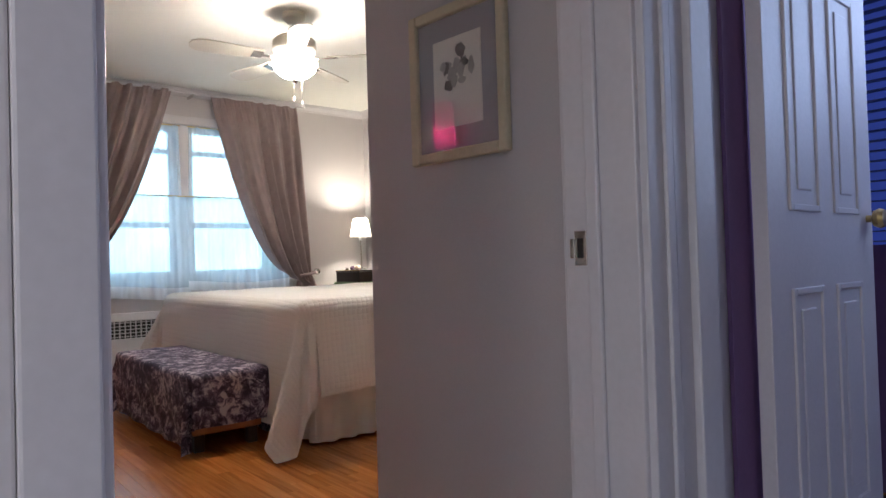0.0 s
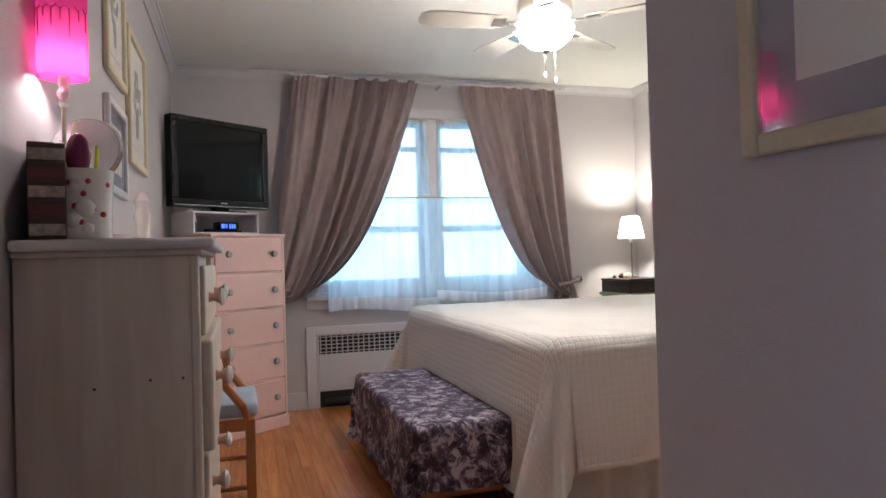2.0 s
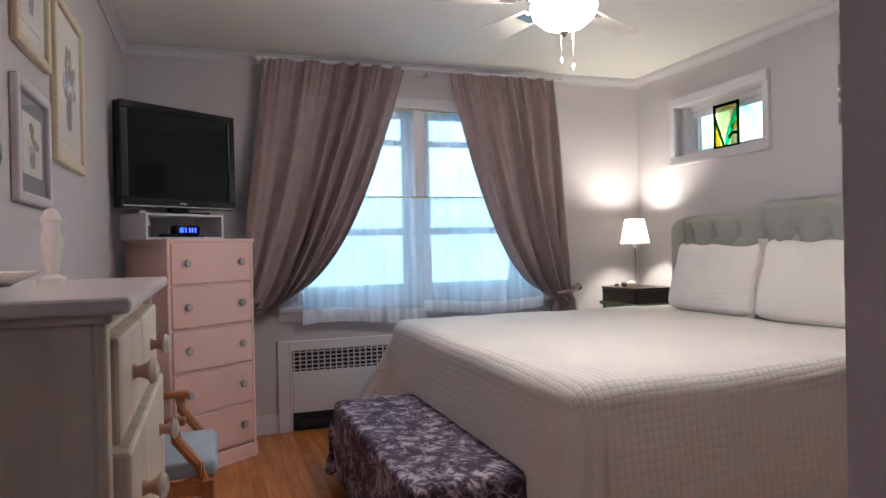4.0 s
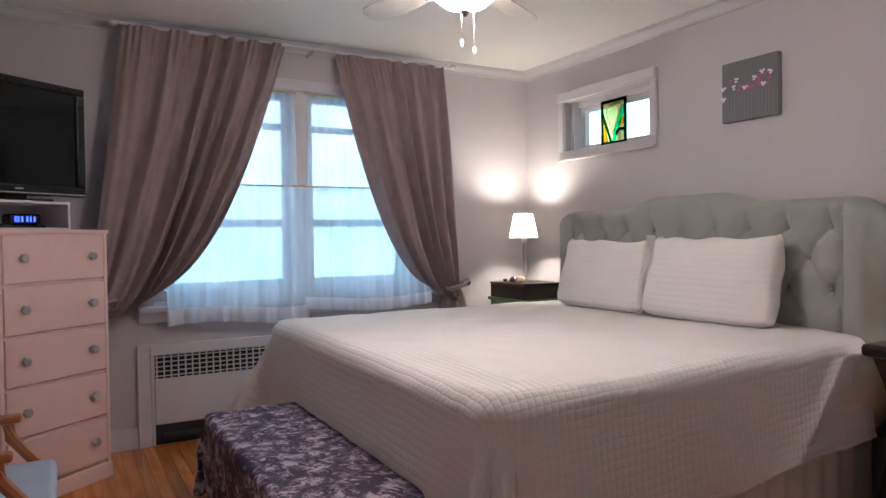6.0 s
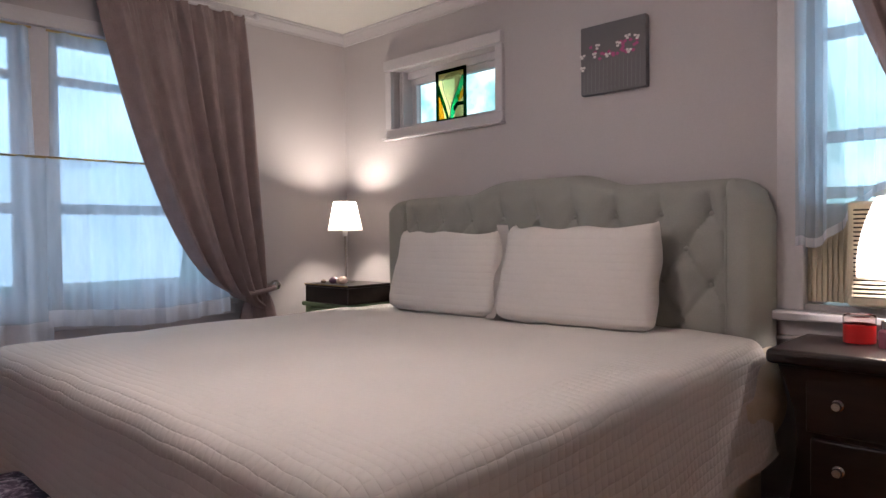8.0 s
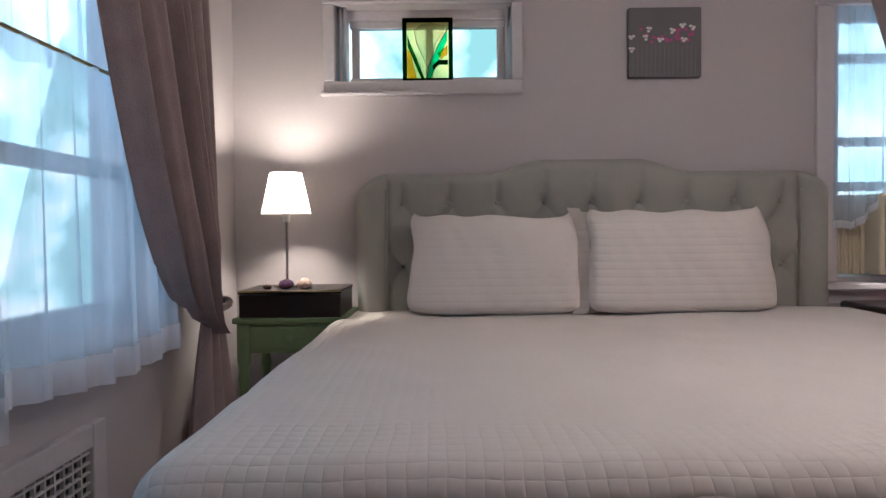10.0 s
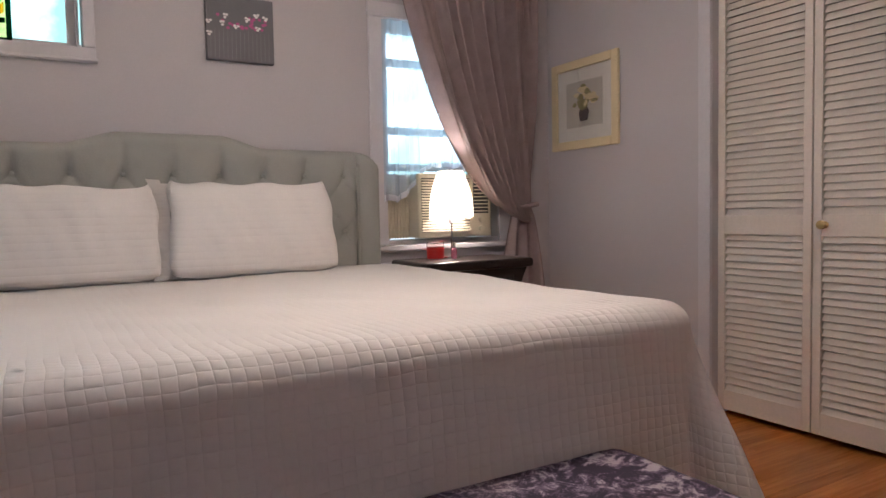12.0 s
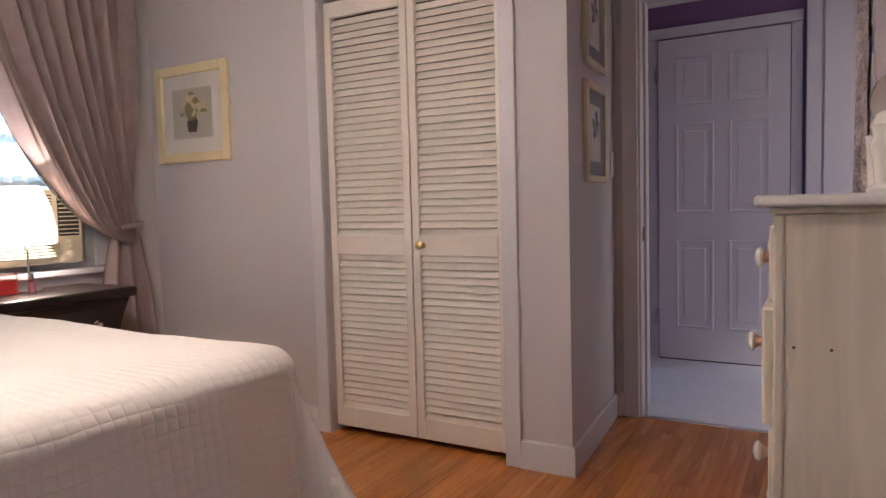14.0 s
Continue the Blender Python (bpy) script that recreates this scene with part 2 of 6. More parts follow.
M_GOLD = principled("pale gilt frame", (0.62, 0.54, 0.38), 0.45, vary=0.08, scale=20, bump=0.03)
M_PAPER = principled("ivory print paper", (0.80, 0.77, 0.72), 0.8, vary=0.03)
M_GREYMAT = principled("grey mat board", (0.30, 0.29, 0.33), 0.75, vary=0.04)
M_BOWL = emitter("lit frosted bowl", (1.0, 0.84, 0.71), 85.0)
M_BLADE = principled("white fan blade", (0.62, 0.58, 0.50), 0.4, vary=0.06)
M_CREAM = principled("cream plastic", (0.66, 0.60, 0.46), 0.4, vary=0.05)
# near black: stands for shade in hollows, also colours the stained glass leading
M_DARK = principled("near black hollow shade and lead", (0.02, 0.018, 0.018), 0.8, bump=0)
M_GLASS = bpy.data.materials.new("window glass")
M_GLASS.use_nodes = True
_g = M_GLASS.node_tree.nodes["Principled BSDF"]
_g.inputs["Transmission Weight"].default_value, _g.inputs["Roughness"].default_value, _g.inputs["IOR"].default_value = 1.0, 0.0, 1.05

# ---- the room: x 0..3.75, y 0.36..3.86, ceiling 2.34 ----
XE, YS, YN, ZC = 3.75, 0.36, 3.86, 2.34
XD, XO = 4.59, 4.76          # door wall, its two faces
JN, JS = 1.40, 0.492          # doorway edges


def wall_with_hole(along, fixed0, fixed1, a0, a1, z0, z1, holes):
    """A wall slab along x or y with rectangular holes (a, b, low, high), built of butted blocks as one mesh."""
    cuts = sorted({a0, a1, *[h[0] for h in holes], *[h[1] for h in holes]})
    bms = []
    for p, q in zip(cuts, cuts[1:]):
        mid = (p + q) / 2
        gaps = sorted((h[2], h[3]) for h in holes if h[0] < mid < h[1])
        low = z0
        for g0, g1 in gaps + [(z1, z1)]:
            if g0 - low > 1e-4:
                if along == "x":
                    bms.append(boxbm(p, q, fixed0, fixed1, low, g0))
                else:
                    bms.append(boxbm(fixed0, fixed1, p, q, low, g0))
            low = g1
    bm = join(*bms)
    bmesh.ops.remove_doubles(bm, verts=bm.verts[:], dist=1e-5)
    return bm


W1 = (1.29, 2.99, 0.80, 2.04)     # west window hole
TR = (0.455, 1.228, 1.712, 2.045)   # transom hole in the north wall
W2 = (2.64, 3.36, 0.835, 2.03)     # north window hole
CL = (1.75, 2.665, 0.0, 2.04)     # closet hole
setting("wall_west", wall_with_hole("y", -0.18, 0.0, YS - 0.15, YN + 0.2, 0, ZC, [W1]), M_WALL, "lavender grey painted wall around the double window", "wall")
setting("wall_north", wall_with_hole("x", YN, YN + 0.2, 0.0, XE + 0.12, 0, ZC, [TR, W2]), M_WALL, "lavender grey painted wall behind the bed", "wall")
setting("wall_east", wall_with_hole("y", XE, XE + 0.12, 1.65, YN, 0, ZC, [CL]), M_WALL, "lavender grey painted wall with the closet opening", "wall")
setting("wall_south", boxbm(0.0, XD, YS - 0.15, YS, 0, ZC), M_WALL, "lavender grey painted wall behind the dresser", "wall")
# the short wall by the door runs slightly out of square
bm = bmesh.new()
vs = [bm.verts.new(p) for p in ((XE, 1.470, 0), (XD, 1.53, 0), (XD, 1.65, 0), (XE, 1.65, 0))]
f = bm.faces.new(vs)
top = bmesh.ops.extrude_face_region(bm, geom=[f])
for v in top["geom"]:
    if isinstance(v, bmesh.types.BMVert):
        v.co.z = ZC
bmesh.ops.recalc_face_normals(bm, faces=bm.faces[:])
setting("wall_closet_end", bm, M_WALL, "short lavender grey wall with framed prints by the door", "wall")
setting("wall_door", wall_with_hole("y", XD, XO - 0.06, YS - 0.6, 1.65, 0, ZC, [(JS - 0.02, JN + 0.02, 0.0, 2.06)]), M_WALL, "lavender grey wall with the bedroom doorway", "wall")
setting("wall_hall_west", wall_with_hole("y", XO - 0.06, XO, YS - 0.6, 1.65, 0, ZC, [(JS - 0.02, JN + 0.02, 0.0, 2.06)]), M_PURPLE, "purple painted hall wall around the doorway", "wall")
setting("ceiling", boxbm(-0.18, 7.0, -0.4, YN + 0.2, ZC, ZC + 0.1), M_CEIL, "off-white painted ceiling", "ceiling")
# closet shell, near black so the slits between louvres read as shade
setting("wall_closet", join(boxbm(4.38, 4.43, 1.65, YN, 0, ZC), boxbm(XE + 0.12, 4.43, YN, YN + 0.1, 0, ZC)), M_DARK, "closet interior walls coloured near black for shade, behind louvred doors", "wall")
# hall
setting("wall_hall_east", wall_with_hole("y", 5.95, 6.07, -0.4, 1.72, 0, ZC, []), M_PURPLE, "deep purple painted hall wall", "wall")
# unseen end wall; its doorway is made up to hold the hall fill
setting("wall_hall_south", wall_with_hole("x", -0.40, -0.28, XO, 6.04, 0, ZC, [(4.95, 5.85, 0.0, 2.05)]), M_PURPLE, "purple painted hall end wall, unseen, with a doorway added for the fill lamp", "wall")
setting("wall_hall_north", wall_with_hole("x", 1.72, 1.82, XO, 6.04, 0, ZC, [(4.77, 5.60, 0.0, 2.05)]), M_PURPLE, "purple hall wall with an open doorway", "wall")
setting("wall_spare_room", join(boxbm(4.43, 4.48, 1.82, 3.10, 0, ZC), boxbm(6.4, 6.5, 1.82, 3.10, 0, ZC), boxbm(4.43, 6.5, 3.10, 3.2, 0, ZC)), M_PURPLE, "purple walls of the room beyond the hall", "wall")

# floor: dark bed under oak strips, tile in the hall
floor = setting("floor", boxbm(-0.0, 4.60, YS, YN, -0.06, -0.012), M_FLOORBASE, "honey-coloured oak strip floor, glossy", "floor")
hall_floor = setting("floor_hall", boxbm(4.62, 6.5, -0.4, 3.2, -0.06, 0.0), M_TILE, "pale tiled hall floor", "floor")


def prism(p, q, offset, h0, h1):
    """An upright board on the line p-q, offset to its left by that thickness."""
    d = Vector((q[0] - p[0], q[1] - p[1], 0))
    n = Vector((-d.y, d.x, 0)).normalized() * offset
    bm = bmesh.new()
    a, b = Vector((p[0], p[1], 0)), Vector((q[0], q[1], 0))
    lo = [bm.verts.new(v + Vector((0, 0, h0))) for v in (a, b, b + n, a + n)]
    hi = [bm.verts.new(v + Vector((0, 0, h1))) for v in (a, b, b + n, a + n)]
    bm.faces.new(lo[::-1])
    bm.faces.new(hi)
    for k in range(4):
        bm.faces.new((lo[k], lo[(k + 1) % 4], hi[(k + 1) % 4], hi[k]))
    bmesh.ops.recalc_face_normals(bm, faces=bm.faces[:])
    bmesh.ops.bevel(bm, geom=[e for e in bm.edges if e.verts[0].co.z > h1 - 1e-4 and e.verts[1].co.z > h1 - 1e-4], offset=0.006, segments=2, affect="EDGES")
    return bm


for p, q in (((0, YN), (0, 2.62)), ((0, 1.20), (0, YS)), ((XE, YN), (0, YN)), ((XE, 2.735), (XE, YN)), ((XE, 1.455), (XE, 1.685)),
             ((XE - 0.014, 1.4685), (XD, 1.5295)), ((0.0, YS), (XD, YS)), ((XD, 1.49), (XD, 1.53))):
    flip = 0.016
    if p == (XE - 0.014, 1.4685):
        flip = -0.014
    setting("baseboard", prism(p, q, flip, 0.0, 0.12), M_TRIM, "white painted baseboard", "baseboard")


M_CROWN = principled("pale crown paint", (0.57, 0.54, 0.555), 0.5, vary=0.05, scale=4)


def crown(name, p, q, inward):
    """Small cornice: two stepped fillets and a slope."""
    d = Vector((q[0] - p[0], q[1] - p[1], 0)).normalized()
    n = Vector(inward).to_3d()
    prof = [(0, -0.060), (0.010, -0.060), (0.012, -0.048), (0.024, -0.032), (0.037, -0.019), (0.040, -0.010), (0.050, -0.008), (0.052, 0.0), (0, 0.0)]
    bm = bmesh.new()
    rows = []
    for e in (p, q):
        rows.append([bm.verts.new(Vector((e[0], e[1], ZC + dz - 0.002)) + n * dx) for dx, dz in prof])
    k = len(prof)
    for i in range(k):
        bm.faces.new((rows[0][i], rows[1][i], rows[1][(i + 1) % k], rows[0][(i + 1) % k]))
    bm.faces.new(rows[0])
    bm.faces.new(rows[1][::-1])
    bmesh.ops.recalc_face_normals(bm, faces=bm.faces[:])
    return setting("trim", bm, M_CROWN, "pale grey painted crown moulding under the ceiling", "crown moulding")


crown("w", (0.0005, YS), (0.0005, YN), (1, 0))
crown("n", (0.0, YN - 0.0005), (XE, YN - 0.0005), (0, -1))
crown("e", (XE - 0.0005, 1.47), (XE - 0.0005, YN), (-1, 0))
crown("s", (0.0, YS + 0.0005), (XD, YS + 0.0005), (0, 1))

# ---- west window ----
win = thing("window_1", 0, 2.14, 0.80, "white painted double-hung twin window with wide mullion", "window", kind="structure")
for a, b in ((-0.935, -0.845), (0.845, 0.935)):
    part("casing", boxbm(0.0, 0.022, a, b, -0.02, 1.245, 0.004), M_TRIM, win)
part("head_casing", boxbm(0.0, 0.024, -0.945, 0.945, 1.247, 1.315, 0.004), M_TRIM, win)
part("mullion", boxbm(-0.10, 0.018, -0.055, 0.055, 0.0, 1.243, 0.006), M_TRIM, win)
part("window_sill", boxbm(-0.05, 0.062, -0.93, 0.93, -0.055, -0.022, 0.008), M_TRIM, win)
part("apron", boxbm(0.0, 0.018, -0.93, 0.93, -0.115, -0.057, 0.005), M_TRIM, win)
for c in (-0.45, 0.45):
    for side in (-1, 1):
        part("stile", boxbm(-0.085, -0.05, c + side * 0.375 - 0.022, c + side * 0.375 + 0.022, 0.0, 1.24, 0.003), M_TRIM, win)
    for z, t in ((0.03, 0.03), (0.44, 0.024), (1.03, 0.020), (1.215, 0.024)):
        part("rail", boxbm(-0.082, -0.048, c - 0.352, c + 0.352, z - t, z + t, 0.003), M_TRIM, win)
    p = part("pane", boxbm(-0.070, -0.066, c - 0.36, c + 0.36, 0.05, 1.20), M_GLASS, win)
    p.visible_shadow = False
part("latch", lathe([(0.012, 0), (0.014, 0.01), (0.006, 0.02)], 12, (0.02, 0.0, 0.655), "x"), M_BRASS, win)


def pleat(u, n, seed):
    return math.sin(2 * math.pi * n * u + seed) + 0.45 * math.sin(2 * math.pi * n * 2.3 * u + seed * 1.7)


def voile(name, y0, y1, z1, z0, x, n, seed, label, hem=0.05, parent=None, mat=None, rod=True):
    th = thing(name, x, (y0 + y1) / 2, z0, label, "sheer curtain", "sheer curtains")
    w = y1 - y0

    def fn(u, v):
        z = v * (z1 - z0)
        amp = 0.007 + 0.008 * (1 - v)
        droop = 0.018 * math.sin(5 * u + seed) * (1 - v)
        return (amp * pleat(u, n, seed) + 0.01 * (1 - v), (u - 0.5) * w * (1 + 0.03 * (1 - v)), z + droop)
    part("panel", sheet(90, 24, lambda u, v: fn(u, hem / (z1 - z0) + v * (1 - hem / (z1 - z0)))), mat or M_SHEER, th, smooth=True)
    if hem:
        part("hem", sheet(90, 3, lambda u, v: tuple(Vector(fn(u, v * hem / (z1 - z0))) + Vector((0.004, 0, 0)))), M_HEM, th, "gathered opaque hem", smooth=True)
    if rod:
        part("rod", tube([(0, -w / 2 - 0.01, z1 - z0), (0, w / 2 + 0.01, z1 - z0)], 0.005), M_BRASS, th, "thin brass rod")
    return th


voile("sheer_curtain", 1.36, 2.14, 1.46, 0.665, 0.086, 6, 0.4, "white voile cafe curtain with a gathered hem", 0.09)
voile("sheer_curtain", 2.14, 2.99, 1.46, 0.70, 0.086, 6.5, 1.9, "white voile cafe curtain with a gathered hem", 0.075)
voile("sheer_curtain", 1.30, 2.10, 2.03, 1.44, 0.030, 6, 3.1, "white voile upper curtain on a thin rod", 0.0, mat=M_SHEER_TOP)
voile("sheer_curtain", 2.18, 2.98, 2.03, 1.44, 0.030, 6, 4.4, "white voile upper curtain on a thin rod", 0.0, mat=M_SHEER_TOP)


# heavy curtains, tied back
def drape(outer_top, inner_top, outer_tie, inner_tie, z_top, z_tie, z_end, folds, seed, face, at, label, power=0.40, tail_width=1.5, tail_shift=0.0):
    """face(a, d, z): the place for a along the wall, d out of it, height z."""
    th = thing("curtain", *at, label, "curtain", "taupe curtains")
    base = Vector(at)
    nv, nu = 44, 110
    rng = random.Random(seed)
    ph = [rng.uniform(0, 6.28) for _ in range(4)]

    def body(u, v):
        z = z_tie + v * (z_top - z_tie)
        s = max(v, 0.0)
        inner = inner_tie + (inner_top - inner_tie) * s ** power
        outer = outer_tie + (outer_top - outer_tie) * min(1, s ** 0.75)
        a = outer + (inner - outer) * u
        gather = 1 - v
        w_ = u + 0.055 * math.sin(6.9 * u + ph[0]) + 0.022 * math.sin(17.3 * u + ph[2]) + 0.035 * math.sin(2.6 * v + ph[0])
        swell = 0.85 + 0.35 * math.sin(5.3 * u + ph[3] + 1.5 * v) + 0.5 * u * u
        d = (0.022 + 0.026 * (1 - v) ** 0.7 * min(1, v * 6)) * swell * math.sin(2 * math.pi * folds * w_ + ph[1])
        d += 0.005 * math.sin(2 * math.pi * folds * 2.17 * u + ph[2] + 2 * v) + 0.009 * max(0, (v - 0.80) / 0.20) * math.sin(2 * math.pi * 25 * u + 2 * math.sin(9 * u)) + 0.05 * gather * math.sin(math.pi * u)
        sag = -0.10 * (1 - v) ** 2 * math.sin(math.pi * u) * (1 - u * 0.3)
        if v > 0.96:
            d *= 0.6
        return Vector(face(a, d, z + sag)) - base
    part("panel", sheet(nu, nv, body), M_CURTAIN, th, smooth=True)

    def tail(u, v):
        z = z_tie - (1 - v) * (z_tie - z_end)
        spread = 0.6 + 1.3 * (1 - v) ** 0.6
        mid = (inner_tie + outer_tie) / 2
        a = mid + (u - 0.5) * max(abs(outer_tie - inner_tie), 0.09) * spread * (1 if outer_tie < inner_tie else -1) * tail_width + tail_shift
        d = 0.02 + 0.028 * math.sin(2 * math.pi * 3 * u + ph[3]) * (0.4 + 1 - v)
        return Vector(face(a, d, z)) - base
    part("tail", sheet(40, 20, tail), M_CURTAIN, th, smooth=True)
    mid = (inner_tie + outer_tie) / 2
    w = abs(outer_tie - inner_tie) / 2 + 0.03
    ring = [Vector(face(mid + w * math.cos(t), 0.015 + 0.055 * math.sin(t), z_tie + 0.01 + 0.012 * math.cos(t))) - base for t in np.linspace(0, 2 * math.pi, 25)]
    part("tieback", tube(ring, 0.013, 8), M_CURTAIN, th, "matching cloth tieback", smooth=True)
    return th


west_face = lambda a, d, z: (0.104 + max(d + 0.024, 0.0), a, z)
drape(1.15, 2.03, 0.93, 1.06, 2.29, 0.81, 0.30, 6, 3, west_face, (0.115, 1.1, 0.30), "taupe curtain drawn aside and tied low beside the window", 0.42, 0.5, -0.05)
drape(3.09, 2.335, 3.20, 3.07, 2.275, 0.80, 0.28, 5.4, 5, west_face, (0.115, 3.16, 0.28), "taupe curtain drawn aside and tied low beside the window", 0.45)
rod = thing("curtain_rod", 0.122, 2.1, 2.285, "white metal curtain rod with small finials", "curtain rod")
part("pole", tube([(0, -0.98, 0.006), (0, 1.06, -0.01)], 0.009, 10), M_TRIM, rod, smooth=True)
for y in (-0.99, 1.07):
    part("finial", lathe([(0.006, -0.02), (0.018, -0.008), (0.018, 0.008), (0.006, 0.02)], 12, (0, y, 0), "y"), M_TRIM, rod, smooth=True)
for y in (-0.93, 0.09, 1.0):
    part("bracket", boxbm(-0.122, 0.0, y - 0.006, y + 0.006, -0.03, -0.012), M_CHROME, rod)
knobr = thing("curtain_holdback", 0.0, 3.26, 0.83, "round metal curtain holdback knob on the wall", "holdback")
part("knob", lathe([(0.008, 0.0), (0.008, 0.09), (0.026, 0.10), (0.030, 0.118), (0.022, 0.134), (0.004, 0.138)], 16, (0, 0, 0), "x"), M_CHROME, knobr, smooth=True)

# radiator cover under the window
rad = thing("radiator_cover", 0.0, 1.93, 0.0, "white recessed radiator cover with slotted grille", "radiator")
part("frame", join(boxbm(0.0, 0.026, -0.73, -0.665, 0.0, 0.565, 0.004), boxbm(0.0, 0.026, 0.665, 0.73, 0.0, 0.565, 0.004), boxbm(0.0, 0.026, -0.664, 0.664, 0.505, 0.565, 0.004)), M_TRIM, rad)
part("panel", boxbm(0.0, 0.014, -0.64, 0.664, 0.115, 0.372, 0.003), M_TRIM, rad)
part("end_strip", boxbm(0.0, 0.016, -0.662, -0.643, 0.0, 0.502, 0.003), M_TRIM, rad)
# near-black backing sheet and pipe stand for shade behind the grille
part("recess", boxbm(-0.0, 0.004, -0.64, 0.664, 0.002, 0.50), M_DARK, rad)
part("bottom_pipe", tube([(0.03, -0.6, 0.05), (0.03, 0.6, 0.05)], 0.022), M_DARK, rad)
for k in range(5):
    part("grille_bar", boxbm(0.006, 0.016, -0.64, 0.664, 0.3845 + 0.026 * k, 0.3895 + 0.026 * k), M_TRIM, rad)
for k in range(34):
    y = -0.63 + 0.038 * k
    part("grille_slat", boxbm(0.005, 0.015, y - 0.0035, y + 0.0035, 0.374, 0.502), M_TRIM, rad)

# ---- transom window in the north wall ----
tw = thing("window_2", 0.865, YN, 1.715, "small white transom window with sliding panes", "window", kind="structure")
part("head_casing", boxbm(-0.462, 0.41, -0.036, 0, 0.332, 0.392, 0.004), M_TRIM, tw)
part("sill_casing", boxbm(-0.46, 0.41, -0.024, 0, -0.052, -0.004, 0.004), M_TRIM, tw)
part("window_sill", boxbm(-0.475, 0.415, -0.045, 0, -0.066, -0.054, 0.004), M_TRIM, tw)
for a, b in ((-0.46, -0.411), (0.364, 0.41)):
    part("casing", boxbm(a, b, -0.026, 0, -0.003, 0.331, 0.004), M_TRIM, tw)
for x in (-0.392, -0.372, 0.345):
    part("track", boxbm(x - 0.006, x + 0.006, 0.03, 0.125, 0.0, 0.329, 0.002), M_TRIM, tw)
part("head_track", boxbm(-0.41, 0.362, 0.07, 0.125, 0.288, 0.330, 0.003), M_TRIM, tw)
for x in (-0.335, 0.0, 0.322):
    part("stile", boxbm(x - 0.017, x + 0.017, 0.09, 0.13, 0.0, 0.288, 0.003), M_TRIM, tw)
for z in (0.012, 0.268):
    part("rail", boxbm(-0.36, 0.36, 0.088, 0.128, z - 0.012, z + 0.020, 0.003), M_TRIM, tw)
part("pane", boxbm(-0.35, 0.35, 0.108, 0.112, 0.02, 0.27), M_GLASS, tw).visible_shadow = False

# ---- north window with air conditioner ----
nw = thing("window_3", 3.0, YN, 0.835, "white painted sash window beside the bed", "window", kind="structure")
for a, b in ((-0.45, -0.36), (0.36, 0.44)):
    part("casing", boxbm(a, b, -0.02, 0, -0.02, 1.18, 0.004), M_TRIM, nw)
part("head_casing", boxbm(-0.455, 0.445, -0.022, 0, 1.182, 1.26, 0.004), M_TRIM, nw)
part("window_sill", boxbm(-0.48, 0.43, -0.07, 0.05, -0.055, -0.022, 0.008), M_TRIM, nw)
part("apron", boxbm(-0.45, 0.42, -0.022, 0, -0.115, -0.057, 0.005), M_TRIM, nw)
part("apron_bead", boxbm(-0.455, 0.425, -0.030, 0, -0.132, -0.117, 0.005), M_TRIM, nw)
for x in (-0.335, 0.335):
    part("stile", boxbm(x - 0.022, x + 0.022, 0.06, 0.10, 0.0, 1.175, 0.003), M_TRIM, nw)
for z in (0.40, 0.60, 0.97, 1.15):
    part("rail", boxbm(-0.31, 0.31, 0.062, 0.098, z - 0.02, z + 0.02, 0.003), M_TRIM, nw)
part("pane", boxbm(-0.33, 0.33, 0.078, 0.082, 0.40, 1.15), M_GLASS, nw).visible_shadow = False

# outside: a plain bright distance of foliage and sky
m = bpy.data.materials.new("garden distance")
m.use_nodes = True
nt = m.node_tree
bs = nt.nodes["Principled BSDF"]
tc, n1 = nt.nodes.new("ShaderNodeTexCoord"), nt.nodes.new("ShaderNodeTexNoise")
n1.inputs["Scale"].default_value, n1.inputs["Detail"].default_value = 0.9, 8
nt.links.new(tc.outputs["Object"], n1.inputs["Vector"])
rp = nt.nodes.new("ShaderNodeValToRGB")
rp.color_ramp.elements[0].position, rp.color_ramp.elements[0].color = 0.40, (0.08, 0.22, 0.14, 1)
rp.color_ramp.elements[1].position, rp.color_ramp.elements[1].color = 0.60, (0.66, 0.88, 1.0, 1)
e = rp.color_ramp.elements.new(0.5)
e.color = (0.30, 0.58, 0.58, 1)
nt.links.new(n1.outputs["Fac"], rp.inputs["Fac"])
nt.links.new(rp.outputs["Color"], bs.inputs["Emission Color"])
bs.inputs["Emission Strength"].default_value = 0.72
bs.inputs["Base Color"].default_value = (0, 0, 0, 1)
M_DIST = m
M_DIST2 = m.copy()
M_DIST2.node_tree.nodes["Principled BSDF"].inputs["Emission Strength"].default_value = 3.6
for e, c in zip([n for n in M_DIST2.node_tree.nodes if n.bl_idname == "ShaderNodeValToRGB"][0].color_ramp.elements, ((0.20, 0.42, 0.40, 1), (0.45, 0.78, 0.80, 1), (0.85, 0.98, 1.0, 1))):
    e.color = c
setting("backdrop", boxbm(-9.1, -9.0, -14, 16, -1, 12), M_DIST, "bright green garden and sky far outside the window", "backdrop")
setting("backdrop_north", boxbm(-9, 14, 12.0, 12.1, -1, 12), M_DIST2, "bright green garden and sky far outside the window", "backdrop")
setting("ground", boxbm(-60, 60, -60, 60, -0.6, -0.5), principled("lawn", (0.06, 0.12, 0.04), 0.9), "green lawn around the house", "ground")

# ---- bed ----
BX0, BX1, BY0, BY1, BZ = 0.545, 2.54, 1.88, 3.74, 0.720
bed = thing("bed", 1.58, 2.8, 0.0, "king bed with a sage grey button-tufted upholstered headboard", "bed")
part("base", boxbm(-0.93, 0.93, -0.84, 0.92, 0.14, 0.36, 0.02), M_PILLOW, bed)
